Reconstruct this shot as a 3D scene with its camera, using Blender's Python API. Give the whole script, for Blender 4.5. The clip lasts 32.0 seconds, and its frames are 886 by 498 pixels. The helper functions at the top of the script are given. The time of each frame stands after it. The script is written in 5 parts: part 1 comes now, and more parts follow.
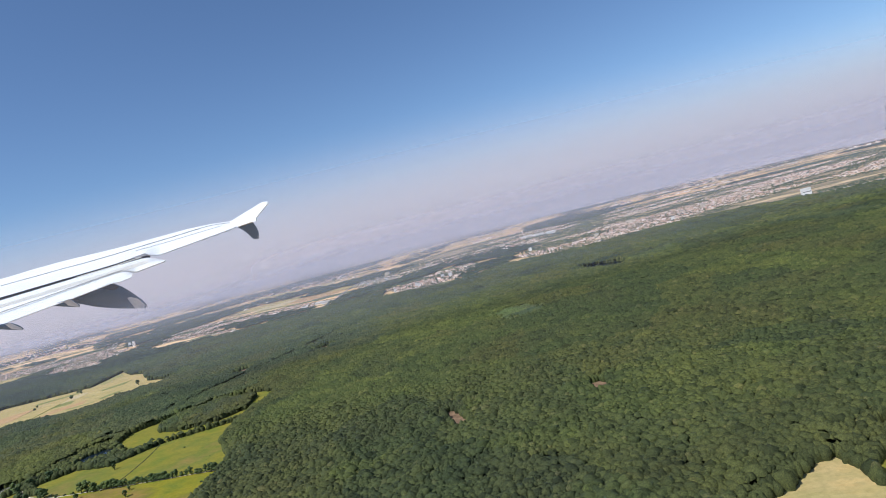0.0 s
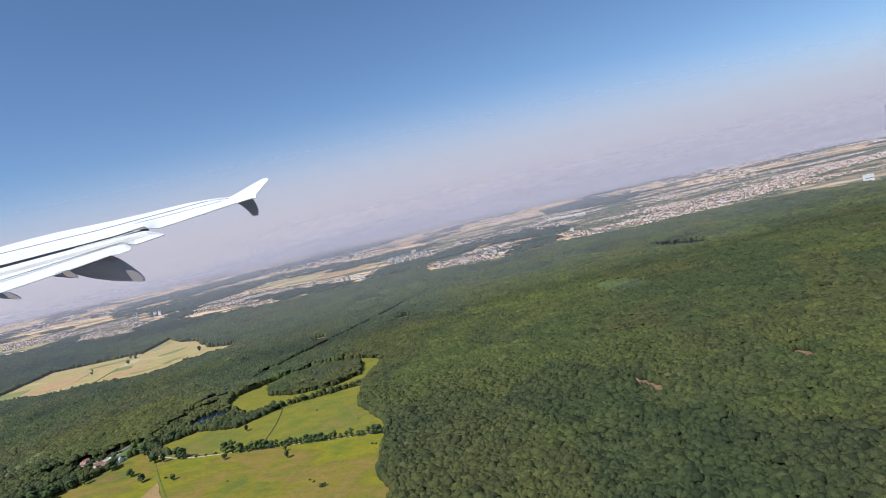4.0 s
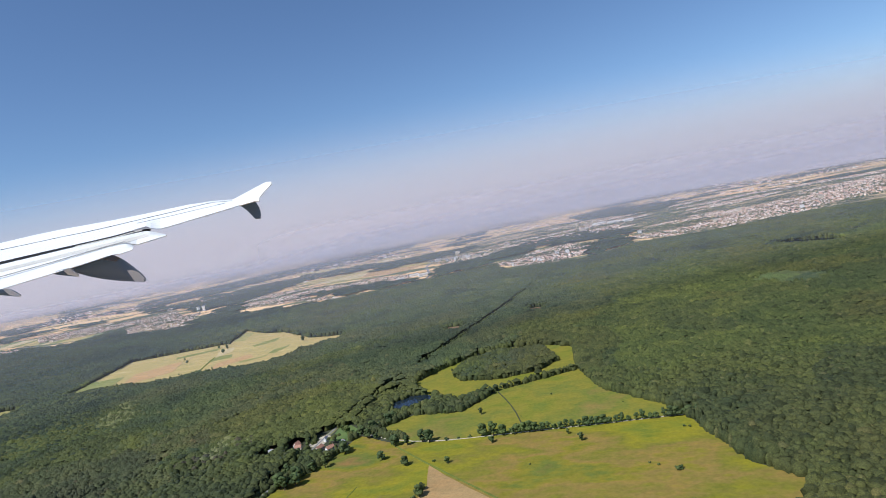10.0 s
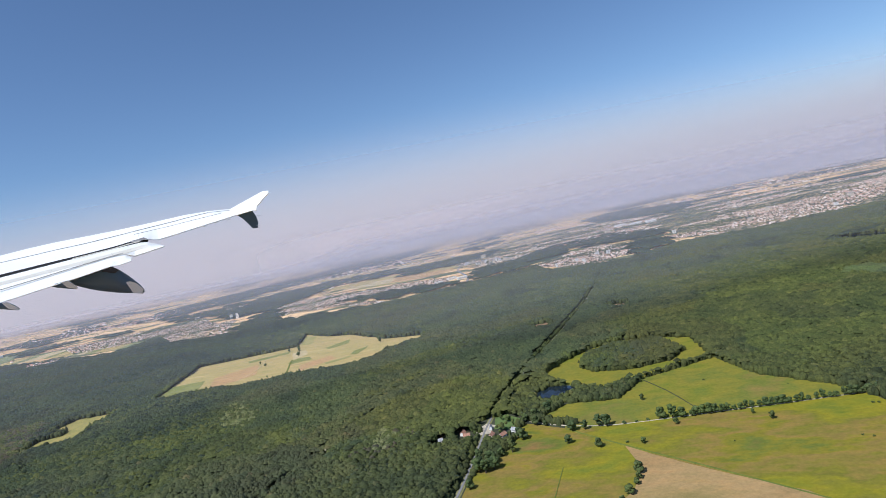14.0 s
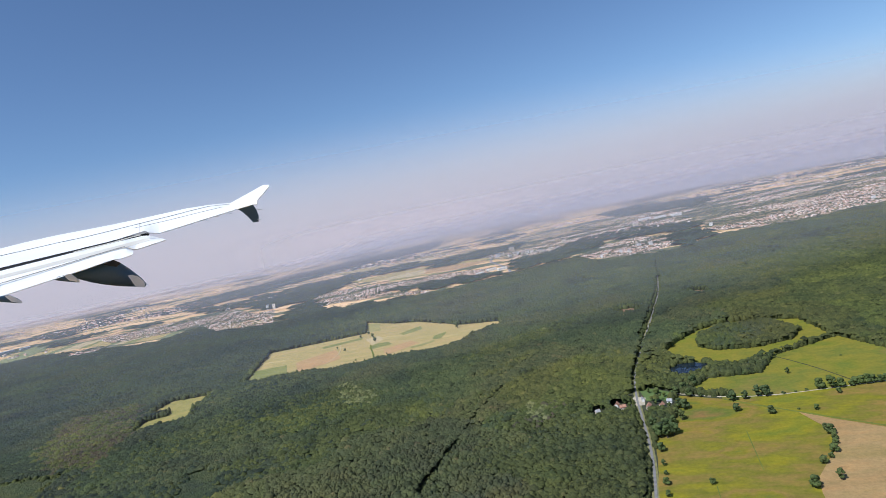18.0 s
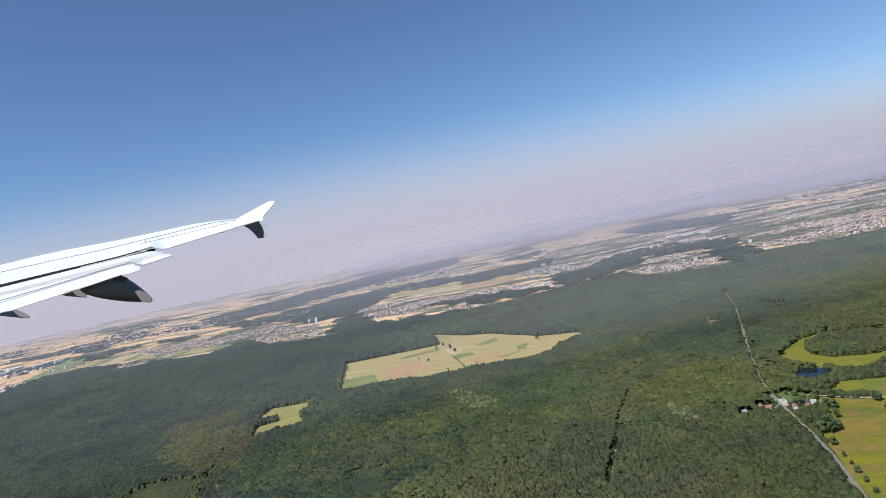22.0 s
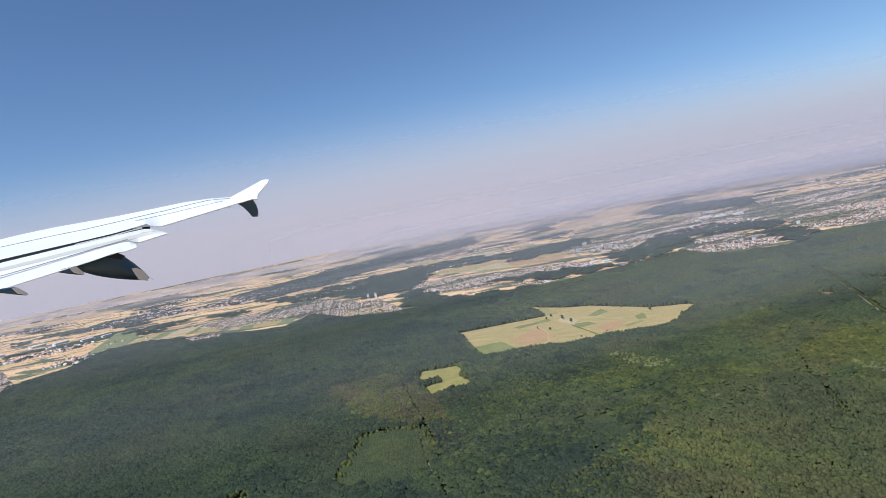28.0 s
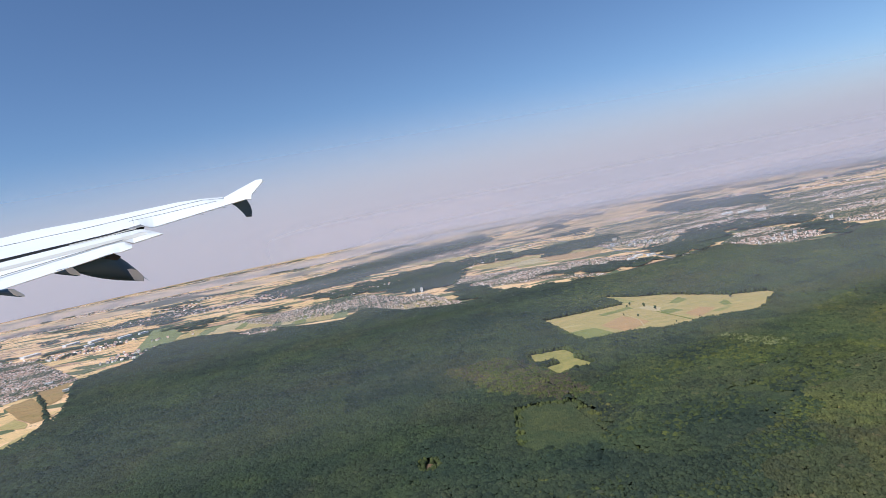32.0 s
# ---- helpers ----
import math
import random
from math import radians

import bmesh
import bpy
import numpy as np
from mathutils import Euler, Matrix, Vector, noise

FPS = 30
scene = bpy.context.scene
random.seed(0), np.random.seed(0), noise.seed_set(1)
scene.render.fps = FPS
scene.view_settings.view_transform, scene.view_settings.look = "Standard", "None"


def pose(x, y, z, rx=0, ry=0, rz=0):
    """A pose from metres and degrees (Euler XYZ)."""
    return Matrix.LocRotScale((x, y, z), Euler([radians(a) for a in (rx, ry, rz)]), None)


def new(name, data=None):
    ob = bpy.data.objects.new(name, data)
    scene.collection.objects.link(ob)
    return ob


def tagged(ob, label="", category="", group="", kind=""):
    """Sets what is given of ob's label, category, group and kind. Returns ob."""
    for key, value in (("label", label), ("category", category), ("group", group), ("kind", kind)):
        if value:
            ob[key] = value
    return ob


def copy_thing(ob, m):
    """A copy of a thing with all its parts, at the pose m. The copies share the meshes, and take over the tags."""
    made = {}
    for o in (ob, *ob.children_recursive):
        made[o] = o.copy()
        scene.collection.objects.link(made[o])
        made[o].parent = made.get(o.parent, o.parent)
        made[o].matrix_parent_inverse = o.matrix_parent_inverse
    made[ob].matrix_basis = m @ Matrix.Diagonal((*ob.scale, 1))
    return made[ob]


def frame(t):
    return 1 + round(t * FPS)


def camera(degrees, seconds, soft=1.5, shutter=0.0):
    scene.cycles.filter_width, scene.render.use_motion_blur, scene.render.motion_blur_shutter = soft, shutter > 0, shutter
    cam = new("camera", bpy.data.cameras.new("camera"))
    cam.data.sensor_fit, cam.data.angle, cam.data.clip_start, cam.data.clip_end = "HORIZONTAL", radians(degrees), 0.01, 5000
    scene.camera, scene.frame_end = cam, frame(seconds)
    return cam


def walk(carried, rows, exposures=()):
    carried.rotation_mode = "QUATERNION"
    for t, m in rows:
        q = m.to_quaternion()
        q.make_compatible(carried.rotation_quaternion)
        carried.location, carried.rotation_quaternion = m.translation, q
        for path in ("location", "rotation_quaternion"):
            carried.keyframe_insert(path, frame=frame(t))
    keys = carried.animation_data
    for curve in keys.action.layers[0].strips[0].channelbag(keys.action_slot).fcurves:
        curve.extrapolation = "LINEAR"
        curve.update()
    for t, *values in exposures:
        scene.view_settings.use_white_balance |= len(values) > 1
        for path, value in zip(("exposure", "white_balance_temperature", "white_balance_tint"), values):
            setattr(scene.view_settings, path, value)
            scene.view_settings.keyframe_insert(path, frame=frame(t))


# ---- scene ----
# The landscape is a model at about one fifteenth of full size, so that it ends inside the camera's clipping.
cam = camera(73.0, 32.0, 0.6)
PATH = [
    (0, 0.000, 0.000, 26.000, 16.926, -2.184, 14.478),
    (0.5, -3.356, -0.219, 26.420, 16.794, -2.437, 14.087),
    (1, -6.656, -0.496, 26.773, 16.749, -2.436, 13.665),
    (1.5, -9.910, -0.827, 27.066, 16.629, -2.403, 13.543),
    (2, -13.139, -1.209, 27.312, 16.503, -2.408, 13.407),
    (2.5, -16.379, -1.628, 27.524, 16.404, -2.846, 13.415),
    (3, -19.670, -2.065, 27.714, 16.336, -3.439, 13.226),
    (3.5, -23.038, -2.488, 27.889, 16.366, -3.669, 13.002),
    (5.5, -37.344, -3.686, 28.461, 16.013, -4.454, 10.906),
    (6, -40.933, -3.800, 28.564, 15.940, -3.298, 10.374),
    (6.5, -44.473, -3.862, 28.651, 15.989, -2.242, 10.257),
    (7, -47.929, -3.910, 28.721, 15.996, -1.845, 10.079),
    (7.5, -51.278, -3.994, 28.783, 15.992, -2.189, 10.218),
    (8, -54.514, -4.163, 28.849, 16.021, -2.300, 10.267),
    (8.5, -57.645, -4.457, 28.936, 16.034, -2.453, 10.356),
    (9, -60.683, -4.908, 29.057, 16.035, -2.656, 10.403),
    (9.5, -63.652, -5.533, 29.223, 15.917, -2.805, 10.798),
    (10, -66.579, -6.337, 29.441, 15.756, -3.043, 11.090),
    (10.5, -69.489, -7.312, 29.716, 15.607, -3.420, 11.466),
    (11, -72.401, -8.440, 30.052, 15.449, -3.844, 11.762),
    (11.5, -75.325, -9.697, 30.451, 15.339, -4.072, 11.783),
    (12, -78.262, -11.052, 30.909, 15.261, -3.973, 11.936),
    (12.5, -81.210, -12.474, 31.416, 15.247, -3.504, 11.936),
    (13, -84.168, -13.927, 31.949, 15.174, -3.037, 11.970),
    (13.5, -87.138, -15.382, 32.484, 15.010, -2.581, 12.056),
    (14, -90.123, -16.815, 33.004, 14.878, -2.587, 12.026),
    (14.5, -93.122, -18.222, 33.495, 14.747, -2.635, 12.121),
    (16.5, -105.221, -23.707, 35.150, 14.537, -2.885, 11.511),
    (17, -108.239, -25.167, 35.555, 14.448, -3.081, 11.560),
    (17.5, -111.254, -26.689, 35.974, 14.357, -2.969, 11.660),
    (18, -114.269, -28.287, 36.417, 14.293, -3.153, 11.784),
    (18.5, -117.293, -29.959, 36.893, 14.291, -3.500, 11.814),
    (19, -120.330, -31.689, 37.408, 14.247, -3.764, 11.748),
    (19.5, -123.382, -33.454, 37.964, 14.235, -3.783, 11.794),
    (20, -126.453, -35.236, 38.556, 14.193, -3.079, 11.611),
    (20.5, -129.543, -37.024, 39.182, 14.175, -2.629, 11.518),
    (21, -132.651, -38.823, 39.843, 14.090, -2.242, 11.412),
    (21.5, -135.780, -40.645, 40.541, 14.083, -2.071, 11.484),
    (22, -138.942, -42.501, 41.274, 14.051, -1.563, 11.538),
    (22.5, -142.152, -44.397, 42.034, 13.934, -1.354, 11.647),
    (23, -145.425, -46.335, 42.809, 13.731, -1.843, 11.607),
    (23.5, -148.774, -48.318, 43.581, 13.514, -2.955, 11.684),
    (24, -152.209, -50.346, 44.330, 13.340, -3.284, 11.549),
    (24.5, -155.742, -52.412, 45.049, 13.172, -3.454, 11.422),
    (25, -159.387, -54.503, 45.743, 12.961, -3.792, 11.204),
    (25.5, -163.153, -56.609, 46.430, 12.816, -4.240, 11.284),
    (27.5, -179.382, -65.191, 49.241, 12.602, -3.906, 11.030),
    (28, -183.651, -67.425, 50.006, 12.320, -3.769, 11.012),
    (28.5, -188.004, -69.704, 50.794, 12.012, -3.401, 11.108),
    (29, -192.451, -72.033, 51.595, 11.729, -2.958, 11.220),
    (29.5, -197.012, -74.412, 52.394, 11.409, -3.267, 11.375),
    (30, -201.704, -76.843, 53.175, 11.205, -3.735, 11.390),
    (30.5, -206.538, -79.325, 53.921, 11.087, -4.308, 11.321),
    (31, -211.520, -81.860, 54.619, 11.029, -4.577, 11.300),
    (31.5, -216.649, -84.451, 55.258, 10.828, -4.768, 11.424),
    (32, -221.923, -87.097, 55.835, 10.729, -4.087, 11.221),
]
walk(cam, [(t, pose(x, y, z, 90 + pitch, roll, yaw)) for t, x, y, z, yaw, pitch, roll in PATH], [(0, 0.26, 5750, 10), (16, 0.22, 5720, 10), (32, 0.14, 5650, 10)])

# ---- world, sun ----
SUN_YAW, SUN_UP = 145.0, 52.0
sun_way = Vector((-math.sin(radians(SUN_YAW)) * math.cos(radians(SUN_UP)), math.cos(radians(SUN_YAW)) * math.cos(radians(SUN_UP)), math.sin(radians(SUN_UP))))
world = bpy.data.worlds.new("summer_sky")
scene.world = world
world.use_nodes = True
wn = world.node_tree.nodes
sky = wn.new("ShaderNodeTexSky")
sky.sky_type, sky.sun_disc = "NISHITA", False
sky.sun_elevation, sky.sun_rotation = radians(SUN_UP), radians(-SUN_YAW)
sky.altitude, sky.air_density, sky.dust_density, sky.ozone_density = 600, 0.95, 0.4, 3.2
wn["Background"].inputs["Strength"].default_value = 0.088
world.node_tree.links.new(sky.outputs[0], wn["Background"].inputs["Color"])
lamp = bpy.data.lights.new("sun", "SUN")
lamp.energy, lamp.angle, lamp.color = 4.2, radians(0.53), (1.0, 0.95, 0.86)
sun = new("sun", lamp)
sun.rotation_euler = sun_way.to_track_quat("Z", "Y").to_euler()
sun.location = (0, 0, 600)


# ---- materials ----
def nodes_of(name):
    m = bpy.data.materials.new(name)
    m.use_nodes = True
    nt = m.node_tree
    return m, nt, nt.nodes["Principled BSDF"]


def mathnode(nt, op, a, b=None, c=None, clamp=False):
    n = nt.nodes.new("ShaderNodeMath")
    n.operation, n.use_clamp = op, clamp
    for i, v in enumerate((a, b, c)):
        if v is None:
            continue
        if isinstance(v, (int, float)):
            n.inputs[i].default_value = v
        else:
            nt.links.new(v, n.inputs[i])
    return n.outputs[0]


def coords(nt, scale=(1, 1, 1), turn=0.0):
    g = nt.nodes.new("ShaderNodeNewGeometry")
    mp = nt.nodes.new("ShaderNodeMapping")
    mp.inputs["Scale"].default_value = scale
    mp.inputs["Rotation"].default_value = (0, 0, radians(turn))
    nt.links.new(g.outputs["Position"], mp.inputs["Vector"])
    return mp.outputs[0]


def noise_of(nt, vec, scale, detail=3.0, rough=0.55):
    n = nt.nodes.new("ShaderNodeTexNoise")
    n.inputs["Scale"].default_value, n.inputs["Detail"].default_value, n.inputs["Roughness"].default_value = scale, detail, rough
    nt.links.new(vec, n.inputs["Vector"])
    return n.outputs["Fac"]


def ramp(nt, fac, stops, mode="LINEAR"):
    r = nt.nodes.new("ShaderNodeValToRGB")
    r.color_ramp.interpolation = mode
    el = r.color_ramp.elements
    while len(el) < len(stops):
        el.new(0.5)
    for e, (p, col) in zip(el, stops):
        e.position, e.color = p, (*col, 1)
    nt.links.new(fac, r.inputs[0])
    return r.outputs[0]


def mixed(nt, fac, a, b, mode="MIX"):
    n = nt.nodes.new("ShaderNodeMix")
    n.data_type, n.blend_type = "RGBA", mode
    for sock, v in ((n.inputs[0], fac), (n.inputs[6], a), (n.inputs[7], b)):
        if isinstance(v, (int, float)):
            sock.default_value = v
        elif isinstance(v, tuple):
            sock.default_value = (*v, 1)
        else:
            nt.links.new(v, sock)
    return n.outputs[2]


def bumped(nt, bsdf, height, strength, distance):
    b = nt.nodes.new("ShaderNodeBump")
    b.inputs["Strength"].default_value, b.inputs["Distance"].default_value = strength, distance
    nt.links.new(height, b.inputs["Height"])
    nt.links.new(b.outputs[0], bsdf.inputs["Normal"])


def plain(name, col, rough=0.8, vary=0.15, scale=4.0, metal=0.0):
    """One colour with a little mottling."""
    m, nt, b = nodes_of(name)
    v = coords(nt)
    n = noise_of(nt, v, scale, 4)
    lo, hi = tuple(c * (1 - vary) for c in col), tuple(min(1, c * (1 + vary)) for c in col)
    nt.links.new(ramp(nt, n, [(0.3, lo), (0.7, hi)]), b.inputs["Base Color"])
    b.inputs["Roughness"].default_value, b.inputs["Metallic"].default_value = rough, metal
    b.inputs["Specular IOR Level"].default_value = 0.3
    return m


def leafy(name, dark, light, warm, stand=0.02, spread=1.0):
    """Crowns: own tint for each crown, stands of different age and kind, and fine leaf tone, darker in the bump's
    hollows.
    """
    m, nt, b = nodes_of(name)
    v = coords(nt)
    geo = nt.nodes.new("ShaderNodeNewGeometry")
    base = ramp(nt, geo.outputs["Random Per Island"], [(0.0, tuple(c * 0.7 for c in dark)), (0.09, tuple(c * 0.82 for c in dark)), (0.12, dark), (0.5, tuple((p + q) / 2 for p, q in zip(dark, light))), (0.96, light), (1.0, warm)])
    big = noise_of(nt, v, stand, 4, 0.6)
    tint = ramp(nt, big, [(0.3, (0.72, 0.78, 0.95)), (0.42, (0.95, 0.94, 0.94)), (0.5, (0.86, 0.93, 0.92)), (0.58, (1.04, 1.04, 0.98)), (0.7, (1.1, 1.09, 0.95))])
    # stands of one age with a boundary of their own
    warp = nt.nodes.new("ShaderNodeTexNoise")
    warp.inputs["Scale"].default_value, warp.inputs["Detail"].default_value = 0.16, 4
    nt.links.new(v, warp.inputs["Vector"])
    shift = nt.nodes.new("ShaderNodeVectorMath")
    shift.operation = "MULTIPLY_ADD"
    shift.inputs[1].default_value = (9, 9, 0)
    nt.links.new(warp.outputs["Color"], shift.inputs[0])
    nt.links.new(v, shift.inputs[2])
    flat = nt.nodes.new("ShaderNodeVectorMath")
    flat.operation = "MULTIPLY"
    flat.inputs[1].default_value = (1, 1, 0)
    nt.links.new(shift.outputs[0], flat.inputs[0])
    cell = nt.nodes.new("ShaderNodeTexVoronoi")
    cell.inputs["Scale"].default_value = 0.055
    nt.links.new(flat.outputs[0], cell.inputs["Vector"])
    sep = nt.nodes.new("ShaderNodeSeparateColor")
    nt.links.new(cell.outputs["Color"], sep.inputs[0])
    age = ramp(nt, sep.outputs[0], [(0.0, (0.8, 0.85, 0.95)), (0.2, (1, 1, 1)), (0.38, (1.06, 1.08, 0.98)), (0.52, (0.9, 0.95, 0.98)), (0.68, (1.05, 1.0, 0.98)), (0.8, (1, 1.04, 1)), (0.92, (1.12, 1.15, 1.0))], "CONSTANT")
    mid_size = noise_of(nt, v, stand * 8, 3, 0.6)
    tint2 = ramp(nt, mid_size, [(0.3, (0.8, 0.83, 0.88)), (0.5, (1, 1, 1)), (0.68, (1.12, 1.11, 1.0))])
    col = mixed(nt, 1.0, mixed(nt, 1.0, mixed(nt, 1.0, base, tint, "MULTIPLY"), tint2, "MULTIPLY"), age, "MULTIPLY")
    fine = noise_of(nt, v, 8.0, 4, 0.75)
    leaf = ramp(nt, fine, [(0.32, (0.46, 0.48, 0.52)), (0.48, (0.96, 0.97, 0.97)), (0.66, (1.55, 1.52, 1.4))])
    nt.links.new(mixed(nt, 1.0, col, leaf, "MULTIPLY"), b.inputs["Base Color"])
    bumped(nt, b, fine, 0.8, 0.18)
    b.inputs["Roughness"].default_value = 0.8
    b.inputs["Specular IOR Level"].default_value = 0.12
    return m


def grassy(name, stops, scale=0.09, turn=0.0, stretch=(1, 1, 1)):
    m, nt, b = nodes_of(name)
    v = coords(nt, stretch, turn)
    w = coords(nt)
    big = noise_of(nt, v, scale, 5, 0.6)
    fine = noise_of(nt, w, 2.2, 4, 0.7)
    col = ramp(nt, big, stops)
    tone = ramp(nt, fine, [(0.3, (0.82, 0.84, 0.8)), (0.7, (1.13, 1.11, 1.08))])
    blot = ramp(nt, noise_of(nt, coords(nt, (0.6, 1.4, 1), 25), 0.45, 4, 0.7), [(0.32, (0.85, 0.9, 0.85)), (0.5, (1, 1, 1)), (0.66, (1.14, 1.06, 1.0)), (0.75, (0.9, 0.82, 0.8))])
    col = mixed(nt, 1.0, col, blot, "MULTIPLY")
    nt.links.new(mixed(nt, 1.0, col, tone, "MULTIPLY"), b.inputs["Base Color"])
    bumped(nt, b, fine, 0.5, 0.05)
    b.inputs["Roughness"].default_value = 0.9
    b.inputs["Specular IOR Level"].default_value = 0.1
    return m


def farmland(name):
    """The open plain: long parcels of corn, stubble, beet and grass with a soil grain in each."""
    m, nt, b = nodes_of(name)
    v = coords(nt, (0.04, 0.12, 1), 14)
    vor = nt.nodes.new("ShaderNodeTexVoronoi")
    vor.inputs["Scale"].default_value = 1.0
    vor.inputs["Randomness"].default_value = 0.75
    nt.links.new(v, vor.inputs["Vector"])
    sep = nt.nodes.new("ShaderNodeSeparateColor")
    nt.links.new(vor.outputs["Color"], sep.inputs[0])
    col = ramp(nt, sep.outputs[0], [(0.0, (0.14, 0.15, 0.08)), (0.15, (0.74, 0.46, 0.23)), (0.36, (0.24, 0.21, 0.11)), (0.44, (0.8, 0.53, 0.29)), (0.66, (0.46, 0.29, 0.18)), (0.75, (0.68, 0.46, 0.22)), (0.93, (0.12, 0.14, 0.07))], "CONSTANT")
    w = coords(nt)
    wood = noise_of(nt, coords(nt, (0.5, 1, 1), 12), 0.012, 4, 0.6)
    edge = ramp(nt, wood, [(0.59, (0, 0, 0)), (0.61, (1, 1, 1))])
    col = mixed(nt, edge, col, (0.05, 0.07, 0.04))
    bush = ramp(nt, noise_of(nt, coords(nt, (0.7, 1, 1), 12), 0.13, 4, 0.65), [(0.58, (0, 0, 0)), (0.61, (1, 1, 1))])
    col = mixed(nt, bush, col, (0.07, 0.09, 0.05))
    fine = noise_of(nt, w, 0.6, 4, 0.65)
    tone = ramp(nt, fine, [(0.3, (0.8, 0.8, 0.8)), (0.7, (1.18, 1.15, 1.1))])
    nt.links.new(mixed(nt, 1.0, col, tone, "MULTIPLY"), b.inputs["Base Color"])
    b.inputs["Roughness"].default_value = 0.9
    b.inputs["Specular IOR Level"].default_value = 0.1
    return m


def island_tint(name, stops, rough=0.8):
    """A colour of its own for each loose piece of a joined mesh."""
    m, nt, b = nodes_of(name)
    geo = nt.nodes.new("ShaderNodeNewGeometry")
    col = ramp(nt, geo.outputs["Random Per Island"], stops, "CONSTANT")
    n = noise_of(nt, coords(nt), 3.0, 3)
    tone = ramp(nt, n, [(0.3, (0.85, 0.85, 0.85)), (0.7, (1.1, 1.1, 1.1))])
    nt.links.new(mixed(nt, 1.0, col, tone, "MULTIPLY"), b.inputs["Base Color"])
    b.inputs["Roughness"].default_value = rough
    return m


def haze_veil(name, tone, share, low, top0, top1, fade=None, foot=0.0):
    """An upright sheet standing in for dusty air: thin at the ground, thickest over it, thinning out upwards; it
    scatters the daylight.
    """
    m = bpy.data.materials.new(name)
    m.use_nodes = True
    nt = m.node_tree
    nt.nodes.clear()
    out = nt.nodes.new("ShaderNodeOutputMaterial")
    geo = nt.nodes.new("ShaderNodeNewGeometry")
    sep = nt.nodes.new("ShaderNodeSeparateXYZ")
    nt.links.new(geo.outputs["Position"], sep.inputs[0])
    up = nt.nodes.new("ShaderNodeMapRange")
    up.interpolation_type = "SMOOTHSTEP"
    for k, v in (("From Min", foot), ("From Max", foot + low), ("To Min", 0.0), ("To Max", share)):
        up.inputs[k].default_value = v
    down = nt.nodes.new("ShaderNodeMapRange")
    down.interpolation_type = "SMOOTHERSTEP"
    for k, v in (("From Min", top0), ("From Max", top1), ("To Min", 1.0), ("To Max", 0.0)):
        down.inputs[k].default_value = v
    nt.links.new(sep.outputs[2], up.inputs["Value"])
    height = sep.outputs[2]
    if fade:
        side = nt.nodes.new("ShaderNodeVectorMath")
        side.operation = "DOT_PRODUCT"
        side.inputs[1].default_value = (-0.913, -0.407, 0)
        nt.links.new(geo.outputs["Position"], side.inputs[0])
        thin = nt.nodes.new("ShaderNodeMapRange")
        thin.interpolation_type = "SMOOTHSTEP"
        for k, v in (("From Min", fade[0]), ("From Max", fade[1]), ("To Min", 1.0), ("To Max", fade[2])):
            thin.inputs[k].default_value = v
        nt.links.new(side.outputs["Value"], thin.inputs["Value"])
        # the sheet is lowered towards the left, to clear the wing's fairings
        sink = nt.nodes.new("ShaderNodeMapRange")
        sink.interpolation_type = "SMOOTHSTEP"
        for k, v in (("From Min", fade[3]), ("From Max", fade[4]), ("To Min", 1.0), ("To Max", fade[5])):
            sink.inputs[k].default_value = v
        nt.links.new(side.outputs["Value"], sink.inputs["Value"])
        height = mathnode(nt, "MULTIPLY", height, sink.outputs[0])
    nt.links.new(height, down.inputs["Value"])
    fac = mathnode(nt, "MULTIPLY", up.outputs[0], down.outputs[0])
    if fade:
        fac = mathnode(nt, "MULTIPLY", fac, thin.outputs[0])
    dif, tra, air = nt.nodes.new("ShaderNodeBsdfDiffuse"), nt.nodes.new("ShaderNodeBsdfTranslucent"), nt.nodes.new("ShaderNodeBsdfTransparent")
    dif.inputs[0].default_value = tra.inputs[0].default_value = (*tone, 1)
    # air has no face of its own: a fixed normal lights the sheet mostly from above
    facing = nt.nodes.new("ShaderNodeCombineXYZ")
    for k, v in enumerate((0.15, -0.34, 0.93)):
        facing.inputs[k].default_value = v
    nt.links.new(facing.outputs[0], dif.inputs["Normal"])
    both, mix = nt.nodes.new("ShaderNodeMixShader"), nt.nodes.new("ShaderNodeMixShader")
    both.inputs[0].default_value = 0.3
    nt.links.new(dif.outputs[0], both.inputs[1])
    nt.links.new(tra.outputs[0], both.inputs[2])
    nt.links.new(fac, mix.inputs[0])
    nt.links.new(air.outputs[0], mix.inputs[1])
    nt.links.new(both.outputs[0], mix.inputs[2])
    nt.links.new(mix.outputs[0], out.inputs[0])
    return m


# haze tints put into the sheets, from far to near
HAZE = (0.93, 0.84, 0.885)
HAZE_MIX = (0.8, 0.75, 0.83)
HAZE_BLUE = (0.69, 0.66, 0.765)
M_PLAIN = farmland("open_fields")
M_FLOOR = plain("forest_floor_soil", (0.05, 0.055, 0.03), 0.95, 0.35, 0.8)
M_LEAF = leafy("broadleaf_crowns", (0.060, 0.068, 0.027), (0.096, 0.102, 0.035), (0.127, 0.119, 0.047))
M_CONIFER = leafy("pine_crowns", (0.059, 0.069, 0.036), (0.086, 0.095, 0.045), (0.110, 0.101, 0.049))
# darker and bluer than the broadleaf crowns
M_LEAF_DARK = leafy("dark_blue_crowns", (0.038, 0.049, 0.032), (0.058, 0.070, 0.040), (0.072, 0.077, 0.048), 0.012)
M_YOUNG = leafy("young_plantation", (0.068, 0.080, 0.040), (0.075, 0.086, 0.044), (0.081, 0.088, 0.048), 0.1)
M_GLADE = leafy("young_birch_leaves", (0.095, 0.113, 0.053), (0.107, 0.124, 0.058), (0.116, 0.127, 0.063), 0.1)
